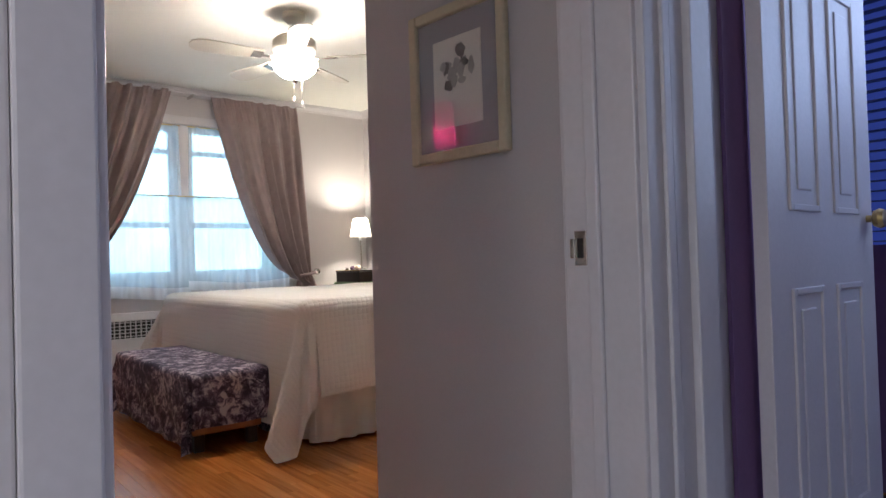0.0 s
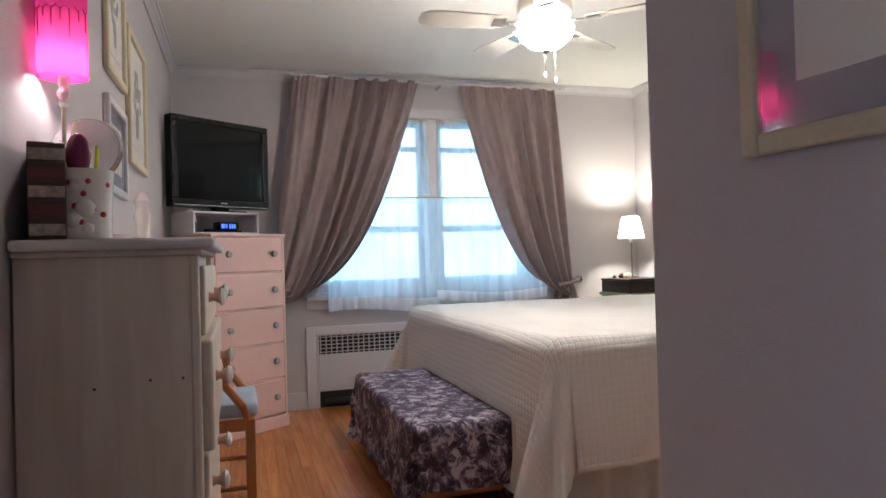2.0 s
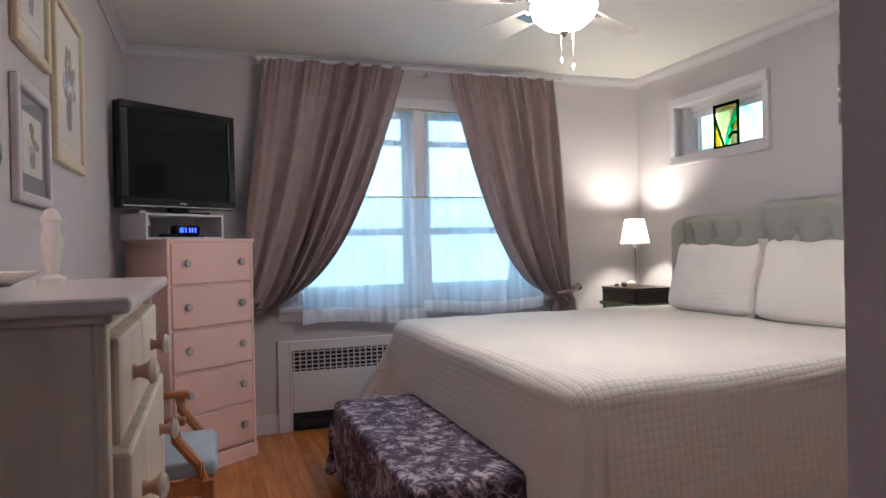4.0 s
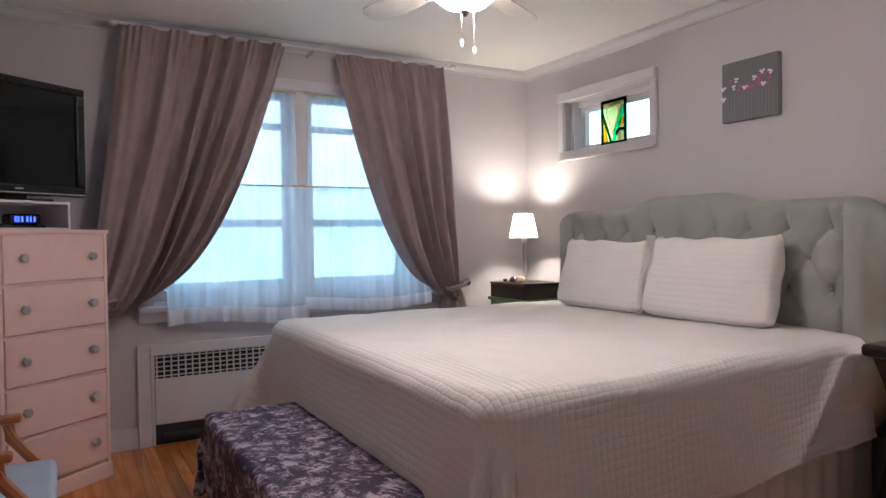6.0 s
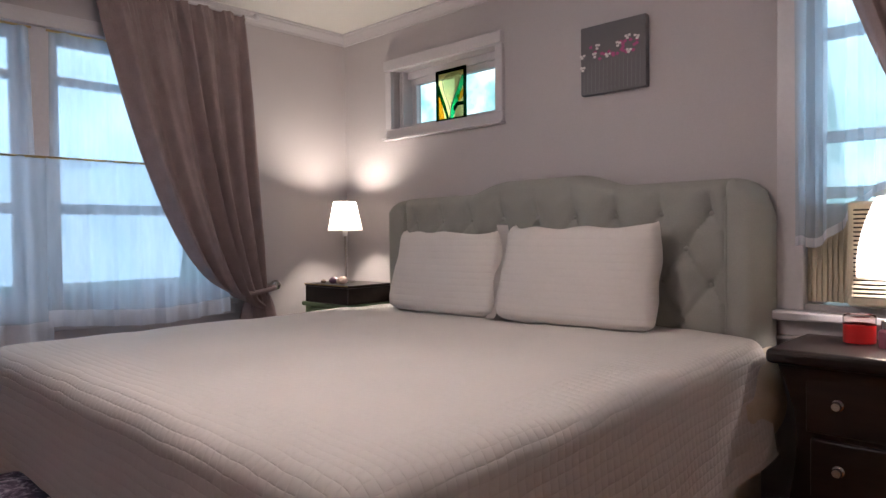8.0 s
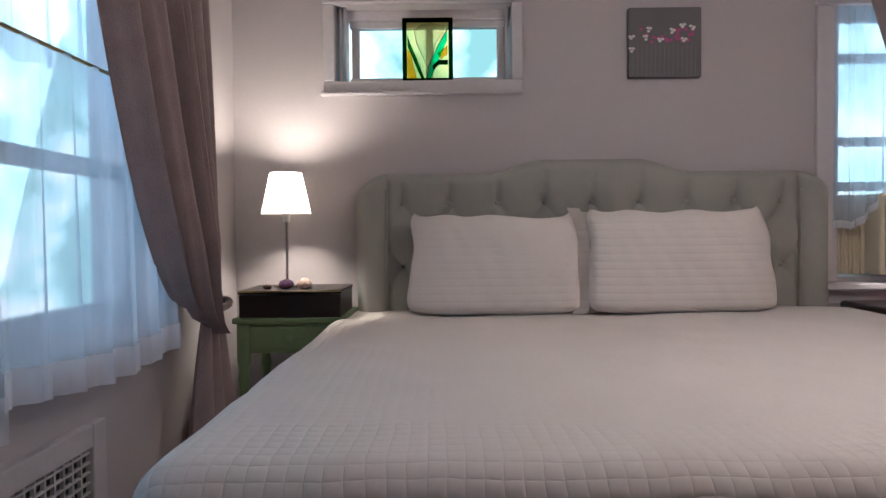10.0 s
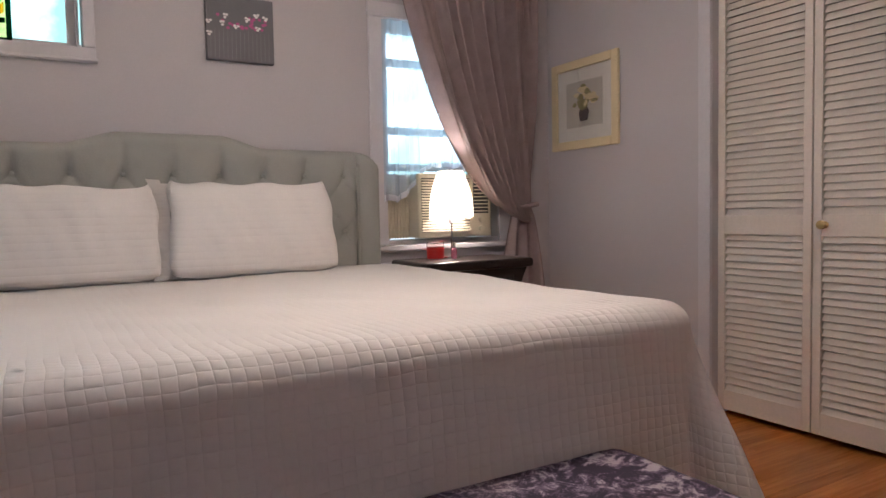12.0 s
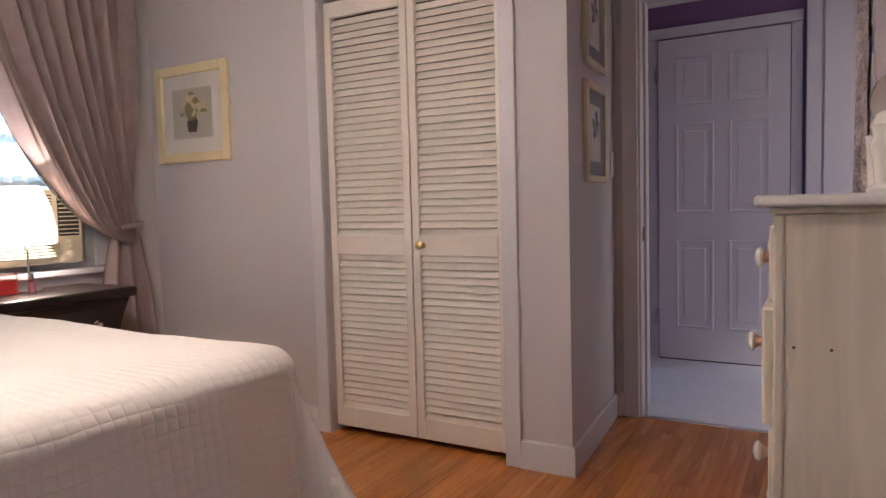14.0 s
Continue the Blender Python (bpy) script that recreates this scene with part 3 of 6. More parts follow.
part("mattress", boxbm(-0.955, 0.955, -0.87, 0.93, 0.362, BZ - 0.02, 0.05, 3), M_PILLOW, bed, smooth=True)
for x in (-0.85, 0.85):
    for y in (-0.75, 0.8):
        part("leg", boxbm(x - 0.03, x + 0.03, y - 0.03, y + 0.03, 0.0, 0.139, 0.004), M_ESPRESSO, bed)


def skirt_line(t):
    """Along the west, south and east hems of the bed."""
    pts = [(-0.95, 0.9), (-0.95, -0.875), (0.95, -0.875), (0.95, 0.9)]
    lens = [1.775, 1.9, 1.775]
    s = t * sum(lens)
    for (a, b), L in zip(zip(pts, pts[1:]), lens):
        if s <= L + 1e-6:
            return Vector((a[0] + (b[0] - a[0]) * s / L, a[1] + (b[1] - a[1]) * s / L, 0)), Vector((b[1] - a[1], -(b[0] - a[0]), 0)).normalized() * -1
        s -= L
    return Vector((*pts[-1], 0)), Vector((1, 0, 0))


def skirt(u, v):
    p, n = skirt_line(u)
    return p + n * (-0.012 + (0.012 * (1 - v) + 0.003) * math.sin(u * 5.45 * 2 * math.pi * 9)) + Vector((0, 0, 0.015 + 0.34 * v))


part("bed_skirt", sheet(420, 4, skirt), M_PILLOW, bed, "gathered ivory bed skirt", smooth=True)

# headboard
HX0, HX1 = 0.548, 2.55
HMID = (HX0 + HX1) / 2


def head_top(x):
    d = abs(x - HMID)
    s = min(max((0.44 - d) / 0.24, 0), 1)
    z = 1.300 + 0.055 * s * s * (3 - 2 * s)
    e = max(d - (HX1 - HX0) / 2 + 0.14, 0) / 0.14
    return z - 0.14 * (1 - math.sqrt(max(1 - e * e, 0)))


buttons = [(HMID + k * 0.2, 1.17) for k in range(-4, 5) if abs(k * 0.2) < 0.82] + [(HMID + (k + 0.5) * 0.2, 1.035) for k in range(-4, 4)] + [(HMID + k * 0.2, 0.90) for k in range(-4, 5)]
WING = 0.135


def head_front(u, v):
    x = HX0 + (HX1 - HX0) * u
    z = 0.30 + (head_top(x) - 0.30) * v
    inner = min(x - HX0 - WING, HX1 - WING - x)
    d = 0.045
    if inner > 0:
        best = min(math.hypot(x - bx, z - bz) for bx, bz in buttons)
        d += 0.035 * min(best / 0.085, 1) ** 0.6
        # creases along the diamond lattice
        a, b = (x - HMID) / 0.2, (z - 1.17) / 0.27
        if z < 1.18:
            for q in (a + b, a - b):
                fr = abs(q - round(q))
                d -= 0.012 * max(0, 1 - fr / 0.10)
        else:
            fr = abs(a - round(a))
            d -= 0.018 * max(0, 1 - fr / 0.10) * max(0, 1 - (z - 1.17) / 0.16)
        d -= 0.02 * max(0, 1 - inner / 0.02)
    else:
        d += 0.062 * math.sin(math.pi * (0.12 + 0.76 * min(1, -inner / WING))) ** 0.6 if inner < 0 else 0
    edge = min((head_top(x) - z) / 0.045, (x - HX0) / 0.05, (HX1 - x) / 0.05, 1)
    d *= math.sqrt(max(1 - (1 - max(edge, 0)) ** 2, 0))
    return (x - 1.58, YN - 0.02 - 0.05 - d - 2.8, z)


hb = part("headboard", join(sheet(201, 80, head_front), sheet(60, 1, lambda u, v: (HX0 + (HX1 - HX0) * u - 1.58, YN - 0.02 - 0.05 * v - 2.8, head_top(HX0 + (HX1 - HX0) * u) - 0.0)), sheet(1, 8, lambda u, v: (HX0 - 1.58, YN - 0.02 - 0.05 * u - 2.8, 0.3 + 0.86 * v)), sheet(1, 8, lambda u, v: (HX1 - 1.58, YN - 0.02 - 0.05 * u - 2.8, 0.3 + 0.86 * v))), M_HEADB, bed, "sage grey velvet, button tufted", smooth=True)
for bx, bz in buttons:
    if abs(bx - HMID) < 0.83:
        part("button", lathe([(0.004, -0.007), (0.009, -0.004), (0.010, 0.0), (0.005, 0.004)], 10, (bx - 1.58, YN - 0.113 - 2.8, bz), "y"), M_HEADB, hb, smooth=True)
for s in (-1, 1):
    xw = (HX0 + WING if s < 0 else HX1 - WING) - 1.58
    part("piping", tube([(xw, YN - 0.135 - 2.8, 0.6), (xw, YN - 0.150 - 2.8, 0.95), (xw + 0.0 * s, YN - 0.150 - 2.8, 1.22), (xw + 0.03 * s, YN - 0.12 - 2.8, 1.285)], 0.006), M_HEADB, hb, smooth=True)

# coverlet
M_QUILT2 = principled("ivory channel quilt", (0.745, 0.70, 0.665), 0.85, vary=0.03, scale=4, bump=0)
nt = M_QUILT2.node_tree
uvn, sep = nt.nodes.new("ShaderNodeUVMap"), nt.nodes.new("ShaderNodeSeparateXYZ")
nt.links.new(uvn.outputs[0], sep.inputs[0])


def mnode(op, a, b=None):
    n = nt.nodes.new("ShaderNodeMath")
    n.operation = op
    for k, v in enumerate((a, b)):
        if v is None:
            continue
        if isinstance(v, (int, float)):
            n.inputs[k].default_value = v
        else:
            nt.links.new(v, n.inputs[k])
    return n.outputs[0]


def ridge(sock, size, p):
    return mnode("POWER", mnode("ABSOLUTE", mnode("SINE", mnode("MULTIPLY", sock, math.pi / size))), p)


wob = nt.nodes.new("ShaderNodeTexNoise")
wob.inputs["Scale"].default_value = 6
nt.links.new(uvn.outputs[0], wob.inputs["Vector"])
wv = mnode("MULTIPLY", mnode("SUBTRACT", wob.outputs["Fac"], 0.5), 0.02)
hgt = mnode("MULTIPLY", ridge(mnode("ADD", sep.outputs["X"], wv), 0.029, 0.5), ridge(mnode("ADD", sep.outputs["Y"], wv), 0.029, 0.4))
bu = nt.nodes.new("ShaderNodeBump")
bu.inputs["Strength"].default_value, bu.inputs["Distance"].default_value = 0.5, 0.0045
# pulled flat over the mattress, full loft on the drop
drop_x = mnode("MAXIMUM", mnode("LESS_THAN", sep.outputs["X"], 0.05), mnode("GREATER_THAN", sep.outputs["X"], 1.93))
loft = mnode("ADD", 0.22, mnode("MULTIPLY", mnode("MAXIMUM", drop_x, mnode("LESS_THAN", sep.outputs["Y"], 0.16)), 0.78))
hgt = mnode("MULTIPLY", hgt, loft)
nt.links.new(hgt, bu.inputs["Height"])
nt.links.new(bu.outputs["Normal"], nt.nodes["Principled BSDF"].inputs["Normal"])

cover = thing("coverlet", 1.58, 2.8, 0.0, "ivory quilted coverlet draped over the bed to the floor", "bedspread")
DROP, DROPE, DROPF = 0.54, 0.55, 0.665
CW, CL_ = BX1 - BX0, BY1 - BY0


def drape_cover(u, v):
    a = -DROP + u * (CW + DROP + DROPE - 0.15 * v)
    s = min(max((a - CW + 0.50) / 0.62, 0), 1)  # turned back beside the pillows
    b = -DROPF + v * (CL_ - 0.22 * s * s + DROPF)
    pa, pb = min(max(a, 0), CW), min(max(b, 0), CL_)
    oa, ob = a - pa, b - pb
    d = math.hypot(oa, ob)
    x, y = BX0 + pa, BY0 + pb
    z = BZ + 0.006 * noise.noise(Vector((x * 2.2, y * 2.2, 0))) + 0.004 * noise.noise(Vector((x * 7, y * 7, 3))) + 0.013 * min(max((pa - 0.9) / (CW - 0.9), 0), 1) * min(max((pb - 0.5) / 0.9, 0), 1)
    if d > 1e-6:
        dx, dy = oa / d, ob / d
        r = 0.075
        corner = min(abs(oa), abs(ob)) / max(d, 1e-6)
        if d < r * math.pi / 2:
            t = d / r
            out, dz = r * math.sin(t), r * (1 - math.cos(t))
        else:
            rest = d - r * math.pi / 2
            if dx < 0 and corner > 0.1:
                rest = min(rest, 0.52)
            fl = 0.33 + 0.24 * corner if dx < -0.5 else 0.06 + 0.14 * corner if dx < 0.5 else 0.10
            out, dz = r + fl * rest, r + rest * math.sqrt(max(1 - fl * fl, 0.1))
            if dx > 0 and dy < -0.02:
                # the loose corner hangs in two folds, one to the foot and one lying out to the side
                th = math.degrees(math.atan2(-dy, dx))
                push = 0.20 * math.exp(-((th - 26) / 10) ** 2) + 0.17 * math.exp(-((th - 64) / 14) ** 2) + 0.08 * math.sin(math.radians(2 * th)) + 0.04
                push *= (rest / 0.68) ** 1.15
                out, dz = r + push, r + math.sqrt(max(rest * rest - push * push, 0.05 * rest * rest))
            side = (b if abs(oa) > abs(ob) else a)
            out += (0.012 if abs(dx) > 0.35 else 0.003) * math.sin(side * 9 + 1.3 * corner) * min(rest / 0.3, 1) + (corner * 0.07 * math.sin(math.atan2(abs(ob), abs(oa)) * 11 + 0.6) * min(rest / 0.3, 1) if dx < 0 else 0)
        x, y, z = x + dx * out, y + dy * out, z - dz
        z = max(z, 0.012 + 0.01 * corner)
    return (x - 1.58, y - 2.8, z)


part("quilt", sheet(220, 190, drape_cover, uv=lambda u, v: (-DROP + u * (CW + DROP + DROPE), -DROPF + v * (CL_ + DROPF))), M_QUILT2, cover, smooth=True)

for nm, fn in (("south", lambda u, v: (u, 0.008 * v)), ("east", lambda u, v: (1 - 0.004 * v, u)), ("west", lambda u, v: (0.004 * v, u))):
    n_ = Vector((0, -0.004, 0.001)) if nm == "south" else Vector((0.004 if nm == "east" else -0.004, 0, 0.001))
    part("binding", sheet(150, 2, lambda u, v, fn=fn, n_=n_: tuple(Vector(drape_cover(*fn(u, v))) + n_)), M_PILLOW, cover, smooth=True)

# the turned-back blanket bulging at the head of the bed
part("blanket", sheet(20, 16, lambda u, v: (0.94 + 0.135 * math.sin(math.pi * (0.08 + 0.80 * v)) ** 0.8 * (0.75 + 0.25 * math.sin(math.pi * u)) + 0.01 * math.sin(9 * u + 4 * v), 0.52 + 0.40 * u, 0.36 + 0.335 * v)), principled("cream blanket", (0.70, 0.62, 0.50), 0.85, vary=0.06, scale=9, bump=0.06), bed, "cream blanket bulging below the coverlet", smooth=True)


def pillow(x, y, z, w, h, t, tilt, rz, seed, label):
    th = thing("pillow", x, y, z, label, "pillow", "pillows on the bed", rz)
    rng = random.Random(seed)
    o = rng.uniform(0, 20)

    def fn(u, v):
        a, b = 2 * u - 1, 2 * v - 1
        k = max((1 - a * a) * (1 - b * b), 0) ** 0.32
        pinch = 1 - 0.05 * (1 - abs(a)) * abs(b) ** 3 - 0.05 * (1 - abs(b)) * abs(a) ** 3
        px, pz = a * w / 2 * (1 - 0.07 * (1 - b * b) * abs(a) ** 4) * (1 - 0.028 * (b + 1)), b * h / 2 * (1 - (0.22 * (1 - a ** 6) if b > 0 else 0.02) * abs(b) ** 4)
        ear = 1 - 0.10 * (a * a * b * b) ** 2
        return px * ear, pz * ear, k
    def front(u, v, s):
        px, pz, k = fn(u, v)
        q = s * (t / 2 * k) + (0.014 * noise.noise(Vector((px * 6 + o, pz * 6, s))) + 0.006 * noise.noise(Vector((px * 17 + pz * 9 + o, pz * 5 - px * 4, s)))) * k
        pz += (0.014 if pz > 0 else 0.002) * noise.noise(Vector((px * 8, o, 1)))
        px += 0.012 * noise.noise(Vector((pz * 9, o, 5)))
        y2 = q * math.cos(tilt) + (pz + h / 2) * math.sin(tilt)
        z2 = (pz + h / 2) * math.cos(tilt) - q * math.sin(tilt)
        return (px, y2, max(z2, 0.004))
    bm = join(sheet(46, 32, lambda u, v: front(u, v, -1)), sheet(46, 32, lambda u, v: front(u, v, 1)))
    bmesh.ops.remove_doubles(bm, verts=bm.verts[:], dist=0.0015)
    bmesh.ops.recalc_face_normals(bm, faces=bm.faces[:])
    part("sham", bm, M_SHAM, th, smooth=True)

    def flange(u, v, s):
        pz = h * (0.02 + 0.93 * v)
        px = s * (w / 2 * 0.90 + 0.055 * u + 0.010 * noise.noise(Vector((pz * 22, o, s))) + 0.03 * (2 * v - 1) ** 4)
        q = 0.012 * math.sin(11 * v + o) * u
        return (px, q * math.cos(tilt) + pz * math.sin(tilt), max(pz * math.cos(tilt) - q * math.sin(tilt), 0.006))
    for s in ((1,) if seed == 1 else (-1,)):
        part("flange", sheet(3, 24, lambda u, v: flange(u, v, s), 0.004), M_SHAM, th, smooth=True)
    return th


M_SHAM = principled("ivory ribbed sham", (0.76, 0.715, 0.68), 0.85, vary=0.03, scale=5, bump=0)
nt = M_SHAM.node_tree
tcn, sep = nt.nodes.new("ShaderNodeTexCoord"), nt.nodes.new("ShaderNodeSeparateXYZ")
nt.links.new(tcn.outputs["Object"], sep.inputs[0])
hgt = ridge(sep.outputs["Z"], 0.03, 0.5)
bu = nt.nodes.new("ShaderNodeBump")
bu.inputs["Strength"].default_value, bu.inputs["Distance"].default_value = 0.35, 0.004
nt.links.new(hgt, bu.inputs["Height"])
nt.links.new(bu.outputs["Normal"], nt.nodes["Principled BSDF"].inputs["Normal"])
pillow(1.128, 3.52, BZ - 0.004, 0.735, 0.445, 0.17, radians(14), 1, 1, "ivory ribbed cotton pillow leaning on the headboard")
pillow(1.862, 3.51, BZ - 0.004, 0.79, 0.462, 0.19, radians(15), 1, 2, "ivory ribbed cotton pillow leaning on the headboard")

# ---- bench at the foot of the bed ----
m = bpy.data.materials.new("purple floral cloth")
m.use_nodes = True
nt = m.node_tree
bs = nt.nodes["Principled BSDF"]
tc = nt.nodes.new("ShaderNodeTexCoord")
vo, n1, n2 = nt.nodes.new("ShaderNodeTexVoronoi"), nt.nodes.new("ShaderNodeTexNoise"), nt.nodes.new("ShaderNodeTexNoise")
vo.inputs["Scale"].default_value, n1.inputs["Scale"].default_value, n2.inputs["Scale"].default_value = 14, 21, 55
n1.inputs["Detail"].default_value, n1.inputs["Distortion"].default_value = 3, 1.7
n2.inputs["Distortion"].default_value = 3.0
for n in (vo, n1, n2):
    nt.links.new(tc.outputs["Object"], n.inputs["Vector"])
mx = nt.nodes.new("ShaderNodeMath")
mx.operation = "MULTIPLY_ADD"
nt.links.new(n2.outputs["Fac"], mx.inputs[0])
mx.inputs[1].default_value = 0.45
nt.links.new(n1.outputs["Fac"], mx.inputs[2])
ms = nt.nodes.new("ShaderNodeMath")
ms.operation = "MULTIPLY_ADD"
nt.links.new(vo.outputs["Distance"], ms.inputs[0])
ms.inputs[1].default_value = -0.35
nt.links.new(mx.outputs[0], ms.inputs[2])
rp = nt.nodes.new("ShaderNodeValToRGB")
rp.color_ramp.elements[0].position, rp.color_ramp.elements[0].color = 0.45, (0.03, 0.018, 0.04, 1)
rp.color_ramp.elements[1].position, rp.color_ramp.elements[1].color = 0.71, (0.46, 0.40, 0.44, 1)
for q, c in ((0.54, (0.10, 0.07, 0.115, 1)), (0.62, (0.20, 0.15, 0.21, 1))):
    e = rp.color_ramp.elements.new(q)
    e.color = c
nt.links.new(ms.outputs[0], rp.inputs["Fac"])
nt.links.new(rp.outputs["Color"], bs.inputs["Base Color"])
bs.inputs["Roughness"].default_value = 0.75
M_FLORAL = m

bench = thing("bench", 1.625, 1.592, 0.0, "low wooden bench at the foot of the bed", "bench")
part("frame", boxbm(-0.615, 0.615, -0.175, 0.175, 0.085, 0.37, 0.01), M_CHAIR, bench)
for x in (-0.57, 0.57):
    for y in (-0.135, 0.135):
        part("leg", boxbm(x - 0.025, x + 0.025, y - 0.025, y + 0.025, 0, 0.0845, 0.004), M_ESPRESSO, bench)
bc = thing("bench_cover", 1.625, 1.592, 0.0, "purple floral patterned cloth draped over the bench", "bench cover")


def bench_cloth(u, v):
    W, L, D, H = 1.27, 0.365, 0.365, 0.388
    a, b = -D + u * (W + 2 * D), -D + v * (L + 2 * D)
    pa, pb = min(max(a, 0), W), min(max(b, 0), L)
    oa, ob = a - pa, b - pb
    d = math.hypot(oa, ob)
    z = H + 0.006 * noise.noise(Vector((a * 8, b * 8, 0)))
    x, y = pa, pb
    if d > 1e-6:
        dx, dy = oa / d, ob / d
        corner = min(abs(oa), abs(ob)) / d
        r = 0.03
        if d < r * 1.57:
            out, dz = r * math.sin(d / r), r * (1 - math.cos(d / r))
        else:
            rest = d - r * 1.57
            fl = 0.015 + 0.10 * corner
            out = r + fl * rest + 0.008 * math.sin((a + b) * 22) * min(rest / 0.2, 1) + corner * 0.05 * math.sin(math.atan2(abs(ob), abs(oa)) * 8) * min(rest / 0.15, 1)
            dz = r + rest * math.sqrt(1 - fl * fl)
        low = 0.13 if dx > 0.9 else 0.012 + 0.02 * corner
        x, y, z = x + dx * out, y + dy * out, max(z - dz, low)
    return (x - W / 2, y - L / 2, z)


part("cloth", sheet(120, 90, bench_cloth), M_FLORAL, bc, smooth=True)
for q in (0, 1):
    part("edge_binding", sheet(120, 1, lambda u, v, q=q: tuple(Vector(bench_cloth(u, q + (0.012 * v if q == 0 else -0.012 * v))) + Vector((0, -0.003 if q == 0 else 0.003, 0)))), M_FLORAL, bc, smooth=True)


# ---- doors and doorways ----
def six_panel(th, w, h, t, mat):
    """Slab with six raised panels on both faces; local x along its width, y its thickness."""
    part("slab", boxbm(0, w, -t / 2, t / 2, 0.008, h, 0.003), mat, th)
    m, g = 0.11, 0.09
    pw = (w - 2 * m - g) / 2
    for z0, z1 in ((0.22, 0.80), (0.98, 1.56), (1.68, h - 0.12)):
        for k in range(2):
            x0 = m + k * (pw + g)
            for s in (-1, 1):
                y = s * t / 2
                frame_parts = join(boxbm(x0, x0 + 0.016, y - 0.006, y + 0.006, z0, z1, 0.003), boxbm(x0 + pw - 0.016, x0 + pw, y - 0.006, y + 0.006, z0, z1, 0.003),
                                   boxbm(x0 + 0.016, x0 + pw - 0.016, y - 0.006, y + 0.006, z0, z0 + 0.016, 0.003), boxbm(x0 + 0.016, x0 + pw - 0.016, y - 0.006, y + 0.006, z1 - 0.016, z1, 0.003),
                                   boxbm(x0 + 0.05, x0 + pw - 0.05, y - 0.004, y + 0.004, z0 + 0.05, z1 - 0.05, 0.004))
                part("panel", frame_parts, mat, th)


def door_knob(th, x, z, t, mat):
    for s in (-1, 1):
        part("door_knob", lathe([(0.028, 0), (0.028, 0.006), (0.010, 0.010), (0.010, 0.030), (0.022, 0.036), (0.028, 0.050), (0.024, 0.062), (0.006, 0.066)][::1], 18, (x, 0, z), "y") if s > 0 else
             lathe([(0.028, 0), (0.028, -0.006), (0.010, -0.010), (0.010, -0.030), (0.022, -0.036), (0.028, -0.050), (0.024, -0.062), (0.006, -0.066)], 18, (x, 0, z), "y"), mat, th, "round satin metal knob", smooth=True)
    for o in th.children:
        if o.name.startswith("door_knob"):
            o.location.y = 0.0


d1 = thing("door_1", 4.58, 0.462, 0.0, "white six-panel bedroom door standing open against the wall", "door", kind="structure", rz=180)
six_panel(d1, 0.62, 2.02, 0.035, M_DOOR)
door_knob(d1, 0.51, 0.90, 0.035, M_CHROME)
d2 = thing("door_2", 5.93, 0.82, 0.0, "white six-panel closed door across the hall", "door", kind="structure", rz=90)
six_panel(d2, 0.78, 2.11, 0.035, M_DOOR)
# near-black strip stands for the shade under the door
part("gap", boxbm(0.0, 0.78, -0.014, 0.012, 0.0, 0.006), M_DARK, d2)
for z in (0.25, 1.84):
    part("hinge", boxbm(0.78, 0.795, 0.012, 0.022, z, z + 0.09, 0.002), M_CHROME, d2)
d3 = thing("door_3", 4.80, 1.80, 0.0, "white six-panel door standing open into a blue-lit room", "door", kind="structure", rz=92)
six_panel(d3, 0.68, 2.02, 0.035, M_DOOR)
door_knob(d3, 0.635, 0.97, 0.035, M_BRASS)


def casing_run(name, boxes, label):
    th = thing(name, 0, 0, 0, label, "door frame", kind="structure")
    for nm, b in boxes:
        part(nm, boxbm(*b, 0.004), M_TRIM, th)
    return th


cr = casing_run("trim_doorway", [
    ("jamb", (XD - 0.004, XO + 0.004, JN, JN + 0.022, 0, 2.04)), ("jamb", (XD - 0.004, XO + 0.004, JS - 0.022, JS, 0, 2.04)), ("head_jamb", (XD - 0.004, XO + 0.004, JS - 0.022, JN + 0.022, 2.042, 2.062)),
    ("stop", (XD + 0.06, XD + 0.09, JN - 0.012, JN, 0, 2.03)), ("stop", (XD + 0.06, XD + 0.09, JS, JS + 0.012, 0, 2.03)),
    ("casing", (XD - 0.020, XD, JN + 0.012, JN + 0.085, 0, 2.05)), ("casing", (XD - 0.020, XD, JS - 0.085, JS - 0.012, 0, 2.05)), ("head_casing", (XD - 0.022, XD, JS - 0.09, JN + 0.09, 2.052, 2.13)),
    ("casing", (XO, XO + 0.020, JN + 0.012, JN + 0.085, 0, 2.05)), ("casing_bead", (XO + 0.020, XO + 0.030, JN + 0.060, JN + 0.085, 0, 2.05)), ("casing", (XO, XO + 0.020, JS - 0.085, JS - 0.012, 0, 2.05)), ("wall_board", (XO, XO + 0.012, JS - 0.24, JS - 0.0852, 0, 2.05)), ("head_casing", (XO, XO + 0.022, JS - 0.09, JN + 0.09, 2.052, 2.13))],
    "white painted doorway lining and casing")
sp = part("strike_plate", join(boxbm(XD + 0.022, XD + 0.052, JN - 0.003, JN + 0.001, 0.87, 0.94, 0.001), boxbm(XD + 0.012, XD + 0.024, JN - 0.006, JN + 0.001, 0.885, 0.925, 0.002)), M_CHROME, cr, "metal strike plate")
# near-black chip stands for the shaded opening in the plate
part("strike_hole", boxbm(XD + 0.030, XD + 0.044, JN - 0.0045, JN - 0.002, 0.885, 0.925), M_DARK, sp)
casing_run("trim_hall_door", [("casing", (5.925, 5.95, 0.755, 0.815, 0, 2.12)), ("casing", (5.925, 5.95, 1.605, 1.665, 0, 2.12)), ("head_casing", (5.923, 5.95, 0.753, 1.667, 2.122, 2.19))], "white painted casing round the hall door")
